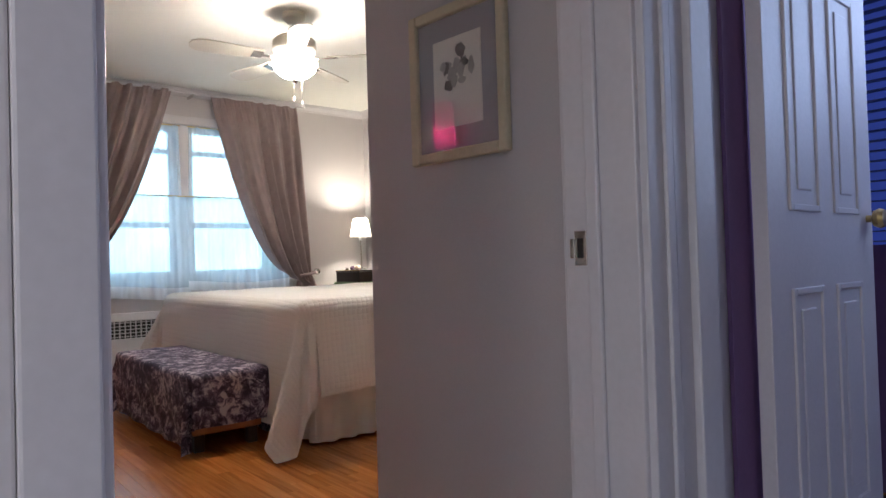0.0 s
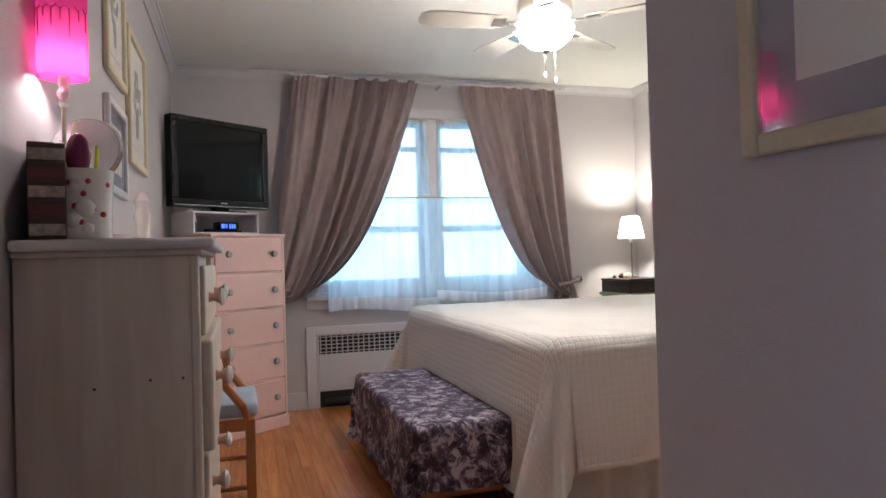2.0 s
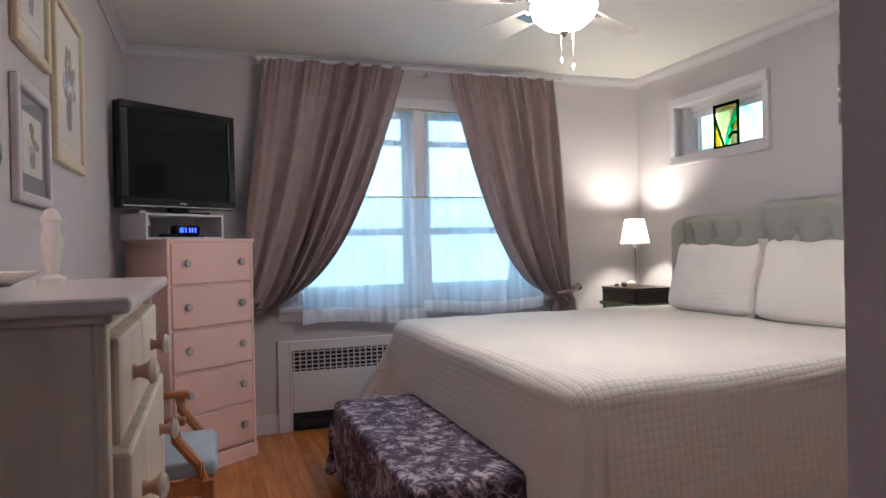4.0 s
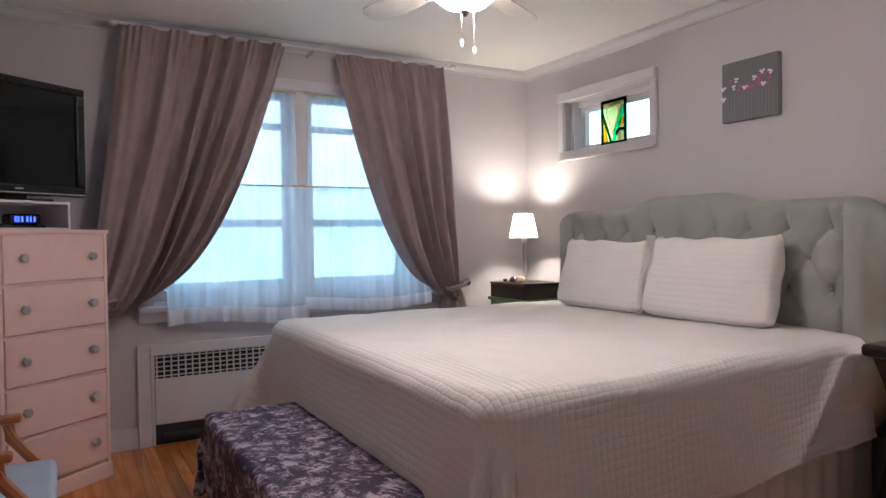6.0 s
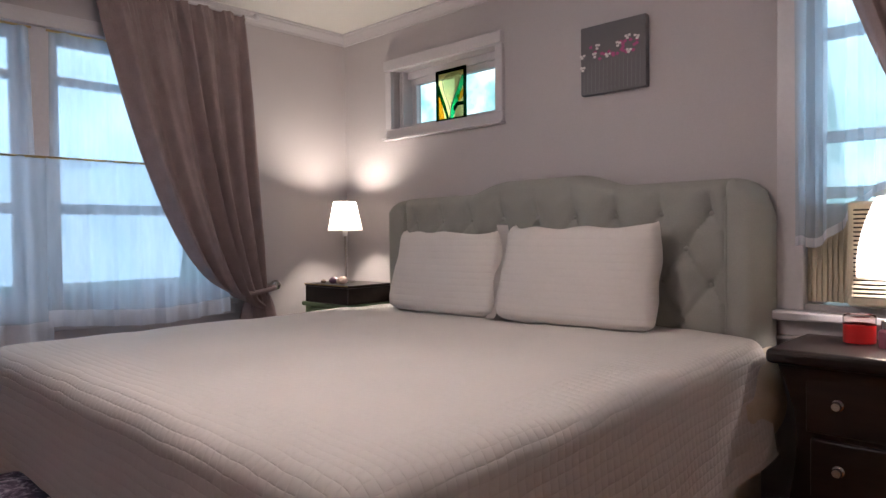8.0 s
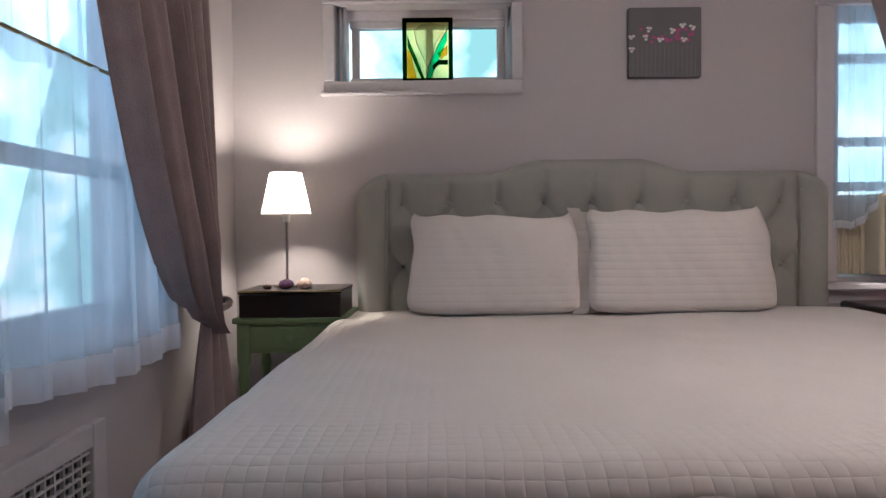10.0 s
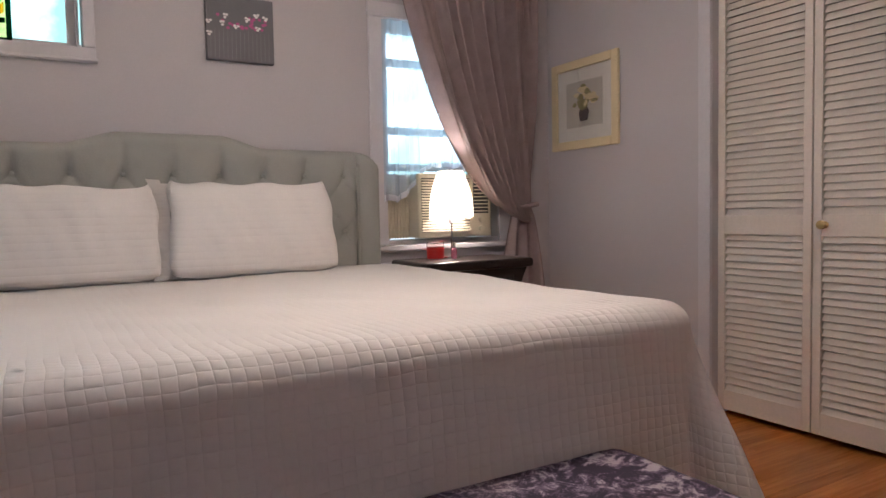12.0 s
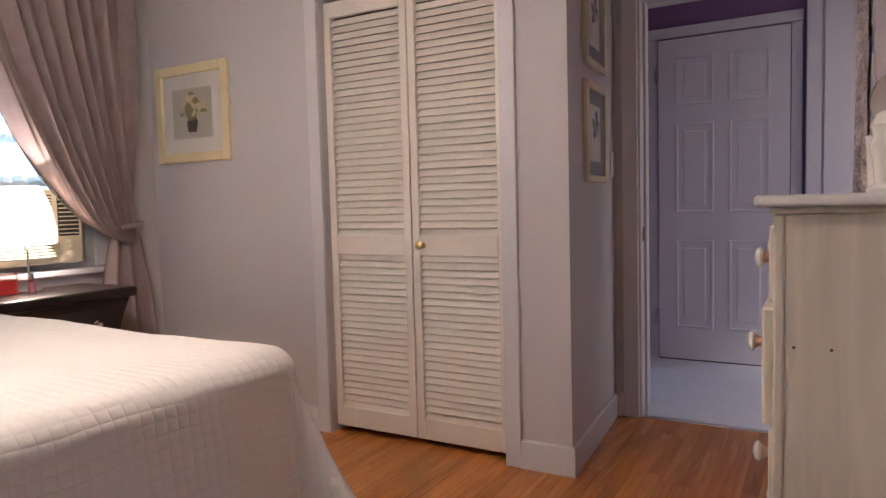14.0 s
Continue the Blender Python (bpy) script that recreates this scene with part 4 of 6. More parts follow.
casing_run("trim_spare_door", [("casing", (XO + 0.004, XO + 0.024, 1.49, 1.54, 0, 2.06)), ("casing", (XO + 0.004, XO + 0.040, 1.54, 1.615, 0, 2.06)), ("jamb", (4.725, 4.757, 1.66, 1.80, 0, 2.05)), ("jamb", (5.60, 5.66, 1.70, 1.83, 0, 2.05)), ("casing", (5.62, 5.70, 1.698, 1.718, 0, 2.06)), ("head_casing", (4.82, 5.70, 1.696, 1.718, 2.062, 2.13))], "white painted casing of the spare room doorway")
# made-up panelled boards, added for unidentified pale strips beyond the doorway
hc = thing("hall_pale_boards", 5.90, 0.0, 0.0, "tall white painted boards with a recessed panel, added for unidentified pale strips", "cupboard")
part("carcass", boxbm(0.0, 0.048, -0.26, 0.735, 0.0, 2.32, 0.004), M_TRIM, hc)
part("stile", boxbm(-0.022, -0.001, 0.655, 0.732, 0.02, 2.31, 0.004), M_TRIM, hc)
cdo = part("door", join(boxbm(-0.020, -0.001, 0.50, 0.640, 0.02, 2.30, 0.004), boxbm(-0.020, -0.001, -0.25, -0.12, 0.02, 2.30, 0.004), boxbm(-0.020, -0.001, -0.12, 0.50, 2.10, 2.30, 0.004), boxbm(-0.020, -0.001, -0.12, 0.50, 0.02, 0.20, 0.004)), M_DOOR, hc)
part("panel", boxbm(-0.008, -0.001, -0.119, 0.499, 0.201, 2.099, 0.002), M_DOOR, cdo)
setting("trim_threshold", boxbm(4.597, 4.627, JS, JN, -0.02, 0.004, 0.003), M_CHROME, "thin metal strip at the doorway", "threshold")

# window with blinds in the spare room
bl = thing("window_blind", 4.98, 3.06, 0.9, "dark slatted blind over a blue-lit window", "blind")
M_BLIND = principled("dark blue blind slat", (0.05, 0.07, 0.18), 0.4)
part("head_rail", boxbm(-0.5, 0.4, -0.02, 0.02, 1.12, 1.16, 0.003), M_BLIND, bl)
for k in range(30):
    part("slat", boxbm(-0.49, 0.39, -0.018, 0.018, 0.01 + k * 0.036, 0.014 + k * 0.036), M_BLIND, bl)
spare = thing("window_4", 4.98, 3.095, 0.9, "window behind a slatted blind, its blue daylight glow put into the pane", "window", kind="structure")
# pane emits its own dim blue to stand for daylight; solid wall behind
part("pane", boxbm(-0.48, 0.38, -0.004, 0.0, 0.0, 1.1), emitter("self-lit blue daylight glass", (0.10, 0.16, 0.75), 0.14), spare)
part("frame", join(boxbm(-0.53, -0.485, -0.012, 0, -0.05, 1.18, 0.003), boxbm(0.385, 0.43, -0.012, 0, -0.05, 1.18, 0.003)), M_TRIM, spare)

# ---- closet doors ----
cl = thing("closet_door", XE + 0.05, CL[0], 0.0, "cream louvred bifold closet door, closed, one slat broken", "closet door")
PW = (CL[1] - CL[0]) / 2
slat_mesh = None
for k in range(2):
    y0 = k * PW + 0.003
    leaf = part("leaf", join(boxbm(-0.015, 0.015, y0, y0 + 0.036, 0.03, 2.02, 0.003), boxbm(-0.015, 0.015, y0 + PW - 0.042, y0 + PW - 0.006, 0.03, 2.02, 0.003),
                      boxbm(-0.015, 0.015, y0 + 0.036, y0 + PW - 0.042, 0.03, 0.125, 0.003), boxbm(-0.015, 0.015, y0 + 0.036, y0 + PW - 0.042, 0.855, 0.945, 0.003), boxbm(-0.015, 0.015, y0 + 0.036, y0 + PW - 0.042, 1.95, 2.02, 0.003)), M_LOUVRE, cl)
    for z in [0.139 + 0.03205 * q for q in range(23)] + [0.959 + 0.0322 * q for q in range(31)]:
        if slat_mesh is None:
            bm = boxbm(-0.003, 0.003, 0, PW - 0.082, -0.0190, 0.0190, 0.001, 1)
            bmesh.ops.rotate(bm, verts=bm.verts[:], cent=(0, 0, 0), matrix=Matrix.Rotation(radians(32), 3, "Y"))
            slat = part("slat", bm, M_LOUVRE, leaf)
            slat_mesh = slat.data
        else:
            slat = new("slat", slat_mesh)
            slat.parent = leaf
        slat.location = (0, y0 + 0.038, z)
        if k == 0 and abs(z - 0.40) < 0.018:
            slat.rotation_euler = (radians(1.4), 0, 0)
part("knob", lathe([(0.014, 0.0), (0.008, -0.008), (0.008, -0.018), (0.018, -0.026), (0.018, -0.036), (0.006, -0.042)], 16, (-0.015, PW - 0.055, 0.902), "x"), M_BRASS, cl, "small round brass knob", smooth=True)
casing_run("trim_closet", [("casing", (XE - 0.018, XE, CL[0] - 0.068, CL[0] + 0.0, 0, 2.04)), ("casing", (XE - 0.018, XE, CL[1], CL[1] + 0.068, 0, 2.04)), ("head_casing", (XE - 0.020, XE, CL[0] - 0.07, CL[1] + 0.07, 2.042, 2.11))], "white painted casing round the closet opening")

# ---- pictures ----


def flat_poly(pts, t, fn):
    """A thin cut-out from an outline; fn puts (a, b, depth) in place."""
    bm = bmesh.new()
    f = [bm.verts.new(fn(a, b, t)) for a, b in pts]
    g = [bm.verts.new(fn(a, b, 0)) for a, b in pts]
    bm.faces.new(f)
    bm.faces.new(g[::-1])
    for i in range(len(pts)):
        j = (i + 1) % len(pts)
        bm.faces.new((f[i], g[i], g[j], f[j]))
    bmesh.ops.recalc_face_normals(bm, faces=bm.faces[:])
    return bm


def ring_of(cx, cy, rx, ry, n=14, wob=0.0, seed=0):
    rng = random.Random(seed)
    return [(cx + rx * (1 + wob * rng.uniform(-1, 1)) * math.cos(2 * math.pi * k / n), cy + ry * (1 + wob * rng.uniform(-1, 1)) * math.sin(2 * math.pi * k / n)) for k in range(n)]


M_PICGREY = principled("pencil grey print", (0.36, 0.34, 0.33), 0.8, vary=0.2, scale=30)
M_PICDARK = principled("dark vase print", (0.09, 0.07, 0.07), 0.8, vary=0.2, scale=30)
M_PICLEAF = principled("olive leaf print", (0.28, 0.26, 0.12), 0.8, vary=0.3, scale=40)
M_PICCREAM = principled("cream petal print", (0.70, 0.60, 0.36), 0.8, vary=0.2, scale=40)
M_PICBLUE = principled("pale blue wash print", (0.50, 0.56, 0.66), 0.8, vary=0.15, scale=20)
M_PICGLASS = bpy.data.materials.new("picture glazing")
M_PICGLASS.use_nodes = True
_n = M_PICGLASS.node_tree
_n.nodes.remove(_n.nodes["Principled BSDF"])
_t, _gl, _mx = _n.nodes.new("ShaderNodeBsdfTransparent"), _n.nodes.new("ShaderNodeBsdfGlossy"), _n.nodes.new("ShaderNodeMixShader")
_gl.inputs["Roughness"].default_value = 0.02
_mx.inputs["Fac"].default_value = 0.10
_n.links.new(_t.outputs[0], _mx.inputs[1])
_n.links.new(_gl.outputs[0], _mx.inputs[2])
_n.links.new(_mx.outputs[0], _n.nodes["Material Output"].inputs["Surface"])


def framed(x, y, z, rz, w, h, frame_w, m_frame, m_mat, mat_w, label, draw, tilt=0.0):
    """A framed print; local x along the wall, -y out of it, centre at the origin."""
    th = thing("framed_picture", x, y, z, label, "picture", "", rz)
    t = 0.022
    for nm, b in (("frame_side", (-w / 2, -w / 2 + frame_w, -t, 0, -h / 2, h / 2)), ("frame_side", (w / 2 - frame_w, w / 2, -t, 0, -h / 2, h / 2)),
                  ("frame_rail", (-w / 2 + frame_w, w / 2 - frame_w, -t, 0, -h / 2, -h / 2 + frame_w)), ("frame_rail", (-w / 2 + frame_w, w / 2 - frame_w, -t, 0, h / 2 - frame_w, h / 2))):
        part(nm, boxbm(*b, 0.006, 3), m_frame, th)
    iw, ih = w / 2 - frame_w, h / 2 - frame_w
    part("mat", boxbm(-iw, iw, -0.008, -0.002, -ih, ih), m_mat, th)
    part("print", boxbm(-iw + mat_w, iw - mat_w, -0.010, -0.0082, -ih + mat_w, ih - mat_w), M_PAPER, th)
    draw(th, iw - mat_w, ih - mat_w)
    g = part("glazing", boxbm(-iw, iw, -0.0165, -0.0155, -ih, ih), M_PICGLASS, th)
    g.visible_shadow = False
    return th


def spray(th, w, h, seed, mats, n, vase=True):
    rng = random.Random(seed)
    put = lambda a, b, d: (a, -0.0104 - d, b)
    if vase:
        part("drawing_vase", flat_poly([(-0.22 * w, -0.75 * h), (0.18 * w, -0.75 * h), (0.28 * w, -0.35 * h), (0.15 * w, -0.12 * h), (-0.18 * w, -0.12 * h), (-0.3 * w, -0.4 * h)], 0.0004, put), mats[0], th)
    bms = [[], [], []]
    for k in range(n):
        a, r = rng.uniform(0, 6.28), rng.uniform(0.05, 0.5) ** 0.7
        cx, cy = r * w * 1.1 * math.cos(a), 0.22 * h + r * h * 0.85 * math.sin(a)
        q = rng.randrange(3)
        bms[q].append(flat_poly(ring_of(cx, cy, w * rng.uniform(0.10, 0.22), h * rng.uniform(0.08, 0.17), 9, 0.35, seed + k), 0.0005 + 0.0004 * q + 0.00001 * k, put))
    for q, nm in enumerate(("drawing_leaves", "drawing_flowers", "drawing_shadow")):
        if bms[q]:
            tagged(part(nm, join(*bms[q]), mats[1 + q], th), kind="stuff")


framed(XE, 3.525, 1.59, -90, 0.55, 0.51, 0.05, principled("pale ash frame", (0.72, 0.60, 0.37), 0.5, vary=0.06, scale=12), M_PAPER, 0.075, "pale wood framed print of white flowers in a dark vase",
       lambda th, w, h: (part("print_ground", boxbm(-w, w, -0.0104, -0.0101, -h, h), principled("warm grey print ground", (0.55, 0.52, 0.47), 0.8, vary=0.1), th), spray(th, w, h, 4, (M_PICDARK, M_PICLEAF, M_PICCREAM, M_PICLEAF), 26)))
AX = math.degrees(math.atan2(1.53 - 1.470, XD - XE))


def on_short_wall(x):
    return 1.470 + (x - XE) * (1.53 - 1.470) / (XD - XE) - 0.001


for zc in (1.365, 1.85):
    framed(4.155, on_short_wall(4.155), zc, AX, 0.36, 0.42, 0.03, M_GOLD, M_GREYMAT, 0.06, "antique white framed flower drawing with grey mat",
           lambda th, w, h: spray(th, w, h, 11, (M_PICGREY, M_PICGREY, M_PICDARK, M_PICGREY), 16, False))
framed(2.18, YS, 1.91, 180, 0.38, 0.47, 0.03, M_GOLD, M_PAPER, 0.05, "antique white framed print on the wall over the dresser", lambda th, w, h: spray(th, w, h, 21, (M_PICGREY, M_PICLEAF, M_PICBLUE, M_PICGREY), 18))
framed(2.20, YS, 1.43, 180, 0.37, 0.32, 0.028, M_TRIM, M_GREYMAT, 0.05, "white framed small print on the wall over the dresser", lambda th, w, h: spray(th, w, h, 22, (M_PICGREY, M_PICLEAF, M_PICBLUE, M_PICGREY), 12))
framed(1.67, YS, 1.705, 180, 0.50, 0.55, 0.034, M_GOLD, M_PAPER, 0.05, "gilt framed tall print on the wall near the television", lambda th, w, h: spray(th, w, h, 23, (M_PICGREY, M_PICLEAF, M_PICBLUE, M_PICGREY), 20))
cv = thing("canvas_picture", 1.888, YN, 1.86, "grey canvas with small white flowers and pink stems", "picture")
part("canvas", boxbm(-0.156, 0.156, -0.034, 0, -0.15, 0.15, 0.004), principled("charcoal grey canvas paint", (0.16, 0.155, 0.165), 0.8, vary=0.15, scale=6, bump=0.05, grain=260), cv)
M_PET = principled("white petal paint", (0.80, 0.78, 0.76), 0.6)
M_MAG = principled("magenta paint", (0.50, 0.09, 0.25), 0.6)
M_STEM = principled("grey stem paint", (0.24, 0.23, 0.245), 0.7)
rng = random.Random(8)
for fx, fz in ((-0.145, 0.025), (-0.07, 0.055), (-0.085, 0.02), (-0.145, -0.03), (-0.02, 0.012), (0.03, 0.048), (0.075, 0.072), (0.115, 0.062), (0.08, 0.012)):
    bms = []
    for q in range(3):
        a = 2.1 * q + rng.uniform(0, 1)
        bms.append(flat_poly(ring_of(fx + 0.008 * math.cos(a), fz + 0.008 * math.sin(a), 0.0075, 0.006, 8), 0.0012 + 0.0003 * q, lambda a_, b_, d: (a_, -0.0342 - d, b_)))
    part("painted_flower", join(*bms), M_PET, cv)
painted = part("bud_paint", join(*[flat_poly(ring_of(rng.uniform(-0.12, 0.13), rng.uniform(0.0, 0.06), 0.009, 0.007, 7), 0.0006 + 0.00003 * k, lambda a_, b_, d: (a_, -0.0342 - d, b_)) for k in range(22)]), M_MAG, cv)
stems = part("stem_paint", join(*[flat_poly([(x - 0.001, -0.14), (x + 0.001, -0.14), (x + 0.003, rng.uniform(-0.02, 0.04)), (x + 0.001, -0.02)], 0.0004 + 0.00003 * k, lambda a_, b_, d: (a_, -0.0342 - d, b_)) for k, x in enumerate(np.linspace(-0.14, 0.13, 15))]), M_STEM, cv)

tagged(stems, kind="stuff")
tagged(painted, kind="stuff")


sw = thing("light_switch", 4.53, on_short_wall(4.53), 1.25, "white plastic light switch plate on the short wall", "light switch", "", AX)
swp = part("plate", boxbm(-0.037, 0.037, -0.006, 0.0, -0.06, 0.06, 0.002), M_PAPER, sw)
part("toggle", boxbm(-0.005, 0.005, -0.016, -0.006, -0.004, 0.016, 0.001), M_PAPER, swp)


# stained glass leaning in the transom
def stained(name, c):
    m = bpy.data.materials.new(name)
    m.use_nodes = True
    n = m.node_tree
    n.nodes.remove(n.nodes["Principled BSDF"])
    a, b, x = n.nodes.new("ShaderNodeBsdfTransparent"), n.nodes.new("ShaderNodeBsdfTranslucent"), n.nodes.new("ShaderNodeMixShader")
    no, rp_ = n.nodes.new("ShaderNodeTexNoise"), n.nodes.new("ShaderNodeValToRGB")
    no.inputs["Scale"].default_value, no.inputs["Distortion"].default_value = 14, 2
    rp_.color_ramp.elements[0].color, rp_.color_ramp.elements[1].color = rgb(*[v * 0.85 for v in c]), rgb(*[min(v * 1.25, 1) for v in c])
    n.links.new(no.outputs["Fac"], rp_.inputs["Fac"])
    n.links.new(rp_.outputs["Color"], a.inputs["Color"])
    n.links.new(rp_.outputs["Color"], b.inputs["Color"])
    x.inputs["Fac"].default_value = 0.15
    n.links.new(a.outputs[0], x.inputs[1])
    n.links.new(b.outputs[0], x.inputs[2])
    n.links.new(x.outputs[0], n.nodes["Material Output"].inputs["Surface"])
    return m


sg = thing("stained_glass_panel", 0.858, YN + 0.05, 1.716, "stained glass panel of a calla lily leaning in the small window", "stained glass")
put = lambda a, b, d: (a, 0.004 - d, b)
W2_, H2_ = 0.113, 0.288
for nm, b in (("border", (-W2_, -W2_ + 0.02, 0, H2_)), ("border", (W2_ - 0.02, W2_, 0, H2_)), ("border", (-W2_ + 0.02, W2_ - 0.02, 0, 0.02)), ("border", (-W2_ + 0.02, W2_ - 0.02, H2_ - 0.02, H2_))):
    part(nm, boxbm(b[0], b[1], -0.002, 0.004, b[2], b[3]), stained("green border glass", (0.02, 0.10, 0.05)), sg)
part("background_glass", boxbm(-W2_ + 0.02, W2_ - 0.02, 0.0, 0.003, 0.02, H2_ - 0.02), stained("amber glass", (1.0, 0.84, 0.50)), sg)
part("lily", flat_poly([(-0.06, 0.235), (-0.048, 0.17), (-0.02, 0.11), (0.0, 0.06), (0.02, 0.11), (0.035, 0.17), (0.072, 0.22), (0.076, 0.252), (0.02, 0.262), (-0.03, 0.256)], 0.0078, put), stained("milky white glass", (0.95, 1.0, 1.0)), sg)
part("leaf", flat_poly([(-0.005, 0.02), (0.015, 0.02), (0.05, 0.10), (0.088, 0.19), (0.088, 0.24), (0.05, 0.17), (0.01, 0.09)], 0.0084, put), stained("bright leaf glass", (0.16, 0.95, 0.75)), sg)
part("leaf", flat_poly([(-0.09, 0.21), (-0.075, 0.17), (-0.045, 0.10), (-0.015, 0.02), (-0.03, 0.02), (-0.06, 0.09), (-0.09, 0.16)], 0.0080, put), stained("leaf green glass", (0.05, 0.30, 0.12)), sg)
part("leaf", flat_poly([(0.02, 0.075), (0.05, 0.10), (0.09, 0.10), (0.09, 0.08), (0.05, 0.08), (0.025, 0.055)], 0.0088, put), stained("dark green glass", (0.015, 0.12, 0.06)), sg)
part("amber_piece", flat_poly([(-0.092, 0.022), (-0.05, 0.022), (-0.062, 0.07), (-0.075, 0.13), (-0.092, 0.15)], 0.0074, put), stained("deep amber glass", (1.0, 0.62, 0.12)), sg)
part("amber_piece", flat_poly([(0.045, 0.13), (0.088, 0.165), (0.088, 0.125), (0.06, 0.105)], 0.0070, put), stained("deep amber glass", (1.0, 0.62, 0.12)), sg)
part("leading", join(tube([(-0.005, -0.006, 0.02), (0.01, -0.006, 0.09), (0.05, -0.006, 0.17), (0.09, -0.006, 0.24)], 0.002, 5), tube([(-0.06, -0.006, 0.235), (-0.048, -0.006, 0.17), (-0.02, -0.006, 0.11), (0.0, -0.006, 0.06), (0.02, -0.006, 0.11), (0.035, -0.006, 0.17), (0.072, -0.006, 0.22)], 0.0015, 5)), M_DARK, sg)

# ---- ceiling fan ----
fan = thing("ceiling_fan", 1.98, 2.135, ZC, "white ceiling fan with five blades and a lit glass bowl", "ceiling fan")
part("canopy", lathe([(0.066, 0.0), (0.064, -0.03), (0.034, -0.058), (0.016, -0.062)], 24), M_BLADE, fan, smooth=True)
part("downrod", lathe([(0.012, -0.055), (0.012, -0.135)], 12), M_BLADE, fan)
part("motor", lathe([(0.022, -0.128), (0.10, -0.140), (0.122, -0.160), (0.126, -0.205), (0.112, -0.238), (0.075, -0.258), (0.060, -0.268)], 32), M_BLADE, fan, smooth=True)
part("light_bowl", lathe([(0.060, -0.267), (0.122, -0.272), (0.130, -0.288), (0.116, -0.328), (0.076, -0.362), (0.016, -0.374)], 28), M_BOWL, fan, "frosted glass bowl, lit", smooth=True)
part("bowl_finial", lathe([(0.014, -0.374), (0.018, -0.384), (0.014, -0.392), (0.006, -0.402)], 14), M_CHROME, fan, smooth=True)
for k in range(5):
    a = radians(48.6 + 72 * k)
    rot = Matrix.Translation((0, 0, -0.262)) @ Matrix.Rotation(a, 4, "Z") @ Matrix.Rotation(radians(11), 4, "X")
    pts = [(0.19, -0.046), (0.30, -0.056), (0.48, -0.066), (0.545, -0.060), (0.58, -0.036), (0.588, 0.0), (0.58, 0.036), (0.545, 0.060), (0.48, 0.066), (0.30, 0.056), (0.19, 0.046)]
    bm = flat_poly(pts, 0.006, lambda p, q, d: (p, q, d))
    bmesh.ops.transform(bm, matrix=rot, verts=bm.verts[:])
    bld = part("blade", bm, M_BLADE, fan)
    bm = join(boxbm(0.09, 0.20, -0.014, 0.014, -0.007, -0.001, 0.002), boxbm(0.19, 0.25, -0.034, 0.034, -0.006, -0.001, 0.002))
    bmesh.ops.transform(bm, matrix=rot, verts=bm.verts[:])
    part("blade_arm", bm, M_CHROME, bld)
for dx, dy, dz in ((-0.075, 0.03, -0.46), (-0.06, 0.075, -0.485)):
    part("pull_chain", tube([(dx, dy, -0.25), (dx, dy, dz)], 0.0016, 5), M_CHROME, fan)
    part("pull_knob", lathe([(0.003, dz), (0.007, dz - 0.008), (0.006, dz - 0.024), (0.002, dz - 0.030)], 10, (dx, dy, 0)), M_TRIM, fan, smooth=True)

# ---- pink chest, riser, television ----
CH = math.degrees(math.atan2(0.79, -0.61))  # the way along its front, seen from its left corner
chest = thing("chest_of_drawers", 0.73, 0.62, 0.0, "pale pink five-drawer chest standing across the corner", "chest of drawers", rz=CH - 0)
cw, cd, chh = 0.535, 0.36, 1.20
# local x along the front to the window, local y towards the corner
part("carcass", join(boxbm(0, 0.018, 0.0, cd, 0.0, chh - 0.018, 0.002), boxbm(cw - 0.018, cw, 0.0, cd, 0.0, chh - 0.018, 0.002), boxbm(0.018, cw - 0.018, 0.02, cd, 0.03, chh - 0.02)), M_PINK, chest)
part("top", boxbm(-0.006, cw + 0.006, -0.008, cd, chh - 0.018, chh, 0.004), M_PINK, chest)
part("plinth", boxbm(0.0, cw, -0.012, 0.02, 0.0, 0.075, 0.004), M_PINK, chest)
M_KNOBP = principled("grey painted knob", (0.42, 0.38, 0.38), 0.5)
for k in range(5):
    z0 = 0.085 + k * 0.2205
    dr = part("drawer", boxbm(0.022, cw - 0.022, -0.004, 0.018, z0 + 0.004, z0 + 0.208, 0.004), M_PINK, chest)
    part("rail", boxbm(0.018, cw - 0.018, 0.0, 0.02, z0 + 0.210, z0 + 0.2185), M_PINK, chest)
    for x in (0.10, cw - 0.10):
        part("knob", lathe([(0.009, -0.004), (0.009, -0.016), (0.021, -0.020), (0.021, -0.034), (0.016, -0.038)], 6, (x, 0, z0 + 0.11), "y"), M_KNOBP, dr)
U = Vector((-0.611, 0.791, 0))           # along the chest front, to the window
V = Vector((-0.791, -0.611, 0))          # into the corner


def on_chest(a, b):
    return Vector((0.73, 0.62, 0)) + U * a + V * b


p = on_chest(-0.07, 0.06)
riser = thing("tv_riser", p.x, p.y, chh, "small open white riser shelf under the television", "shelf", rz=CH)
part("top", boxbm(0, 0.46, 0, 0.22, 0.118, 0.13, 0.002), M_TRIM, riser)
part("bottom", boxbm(0.012, 0.448, 0, 0.22, 0.0, 0.010, 0.002), M_TRIM, riser)
for x in (0.0, 0.448):
    part("side", boxbm(x, x + 0.012, 0, 0.22, 0.0, 0.118, 0.002), M_TRIM, riser)
p = on_chest(0.20, 0.10)
clock = thing("alarm_clock", p.x, p.y, chh + 0.0105, "black alarm clock with blue lit digits", "clock", rz=CH)
part("body", boxbm(-0.075, 0.075, 0, 0.06, 0.012, 0.062, 0.012, 3), M_BLACK, clock, smooth=True)
part("base", boxbm(-0.09, 0.09, -0.01, 0.08, 0.0, 0.012, 0.004), M_BLACK, clock)
M_LED = emitter("blue led", (0.05, 0.10, 1.0), 3.0)
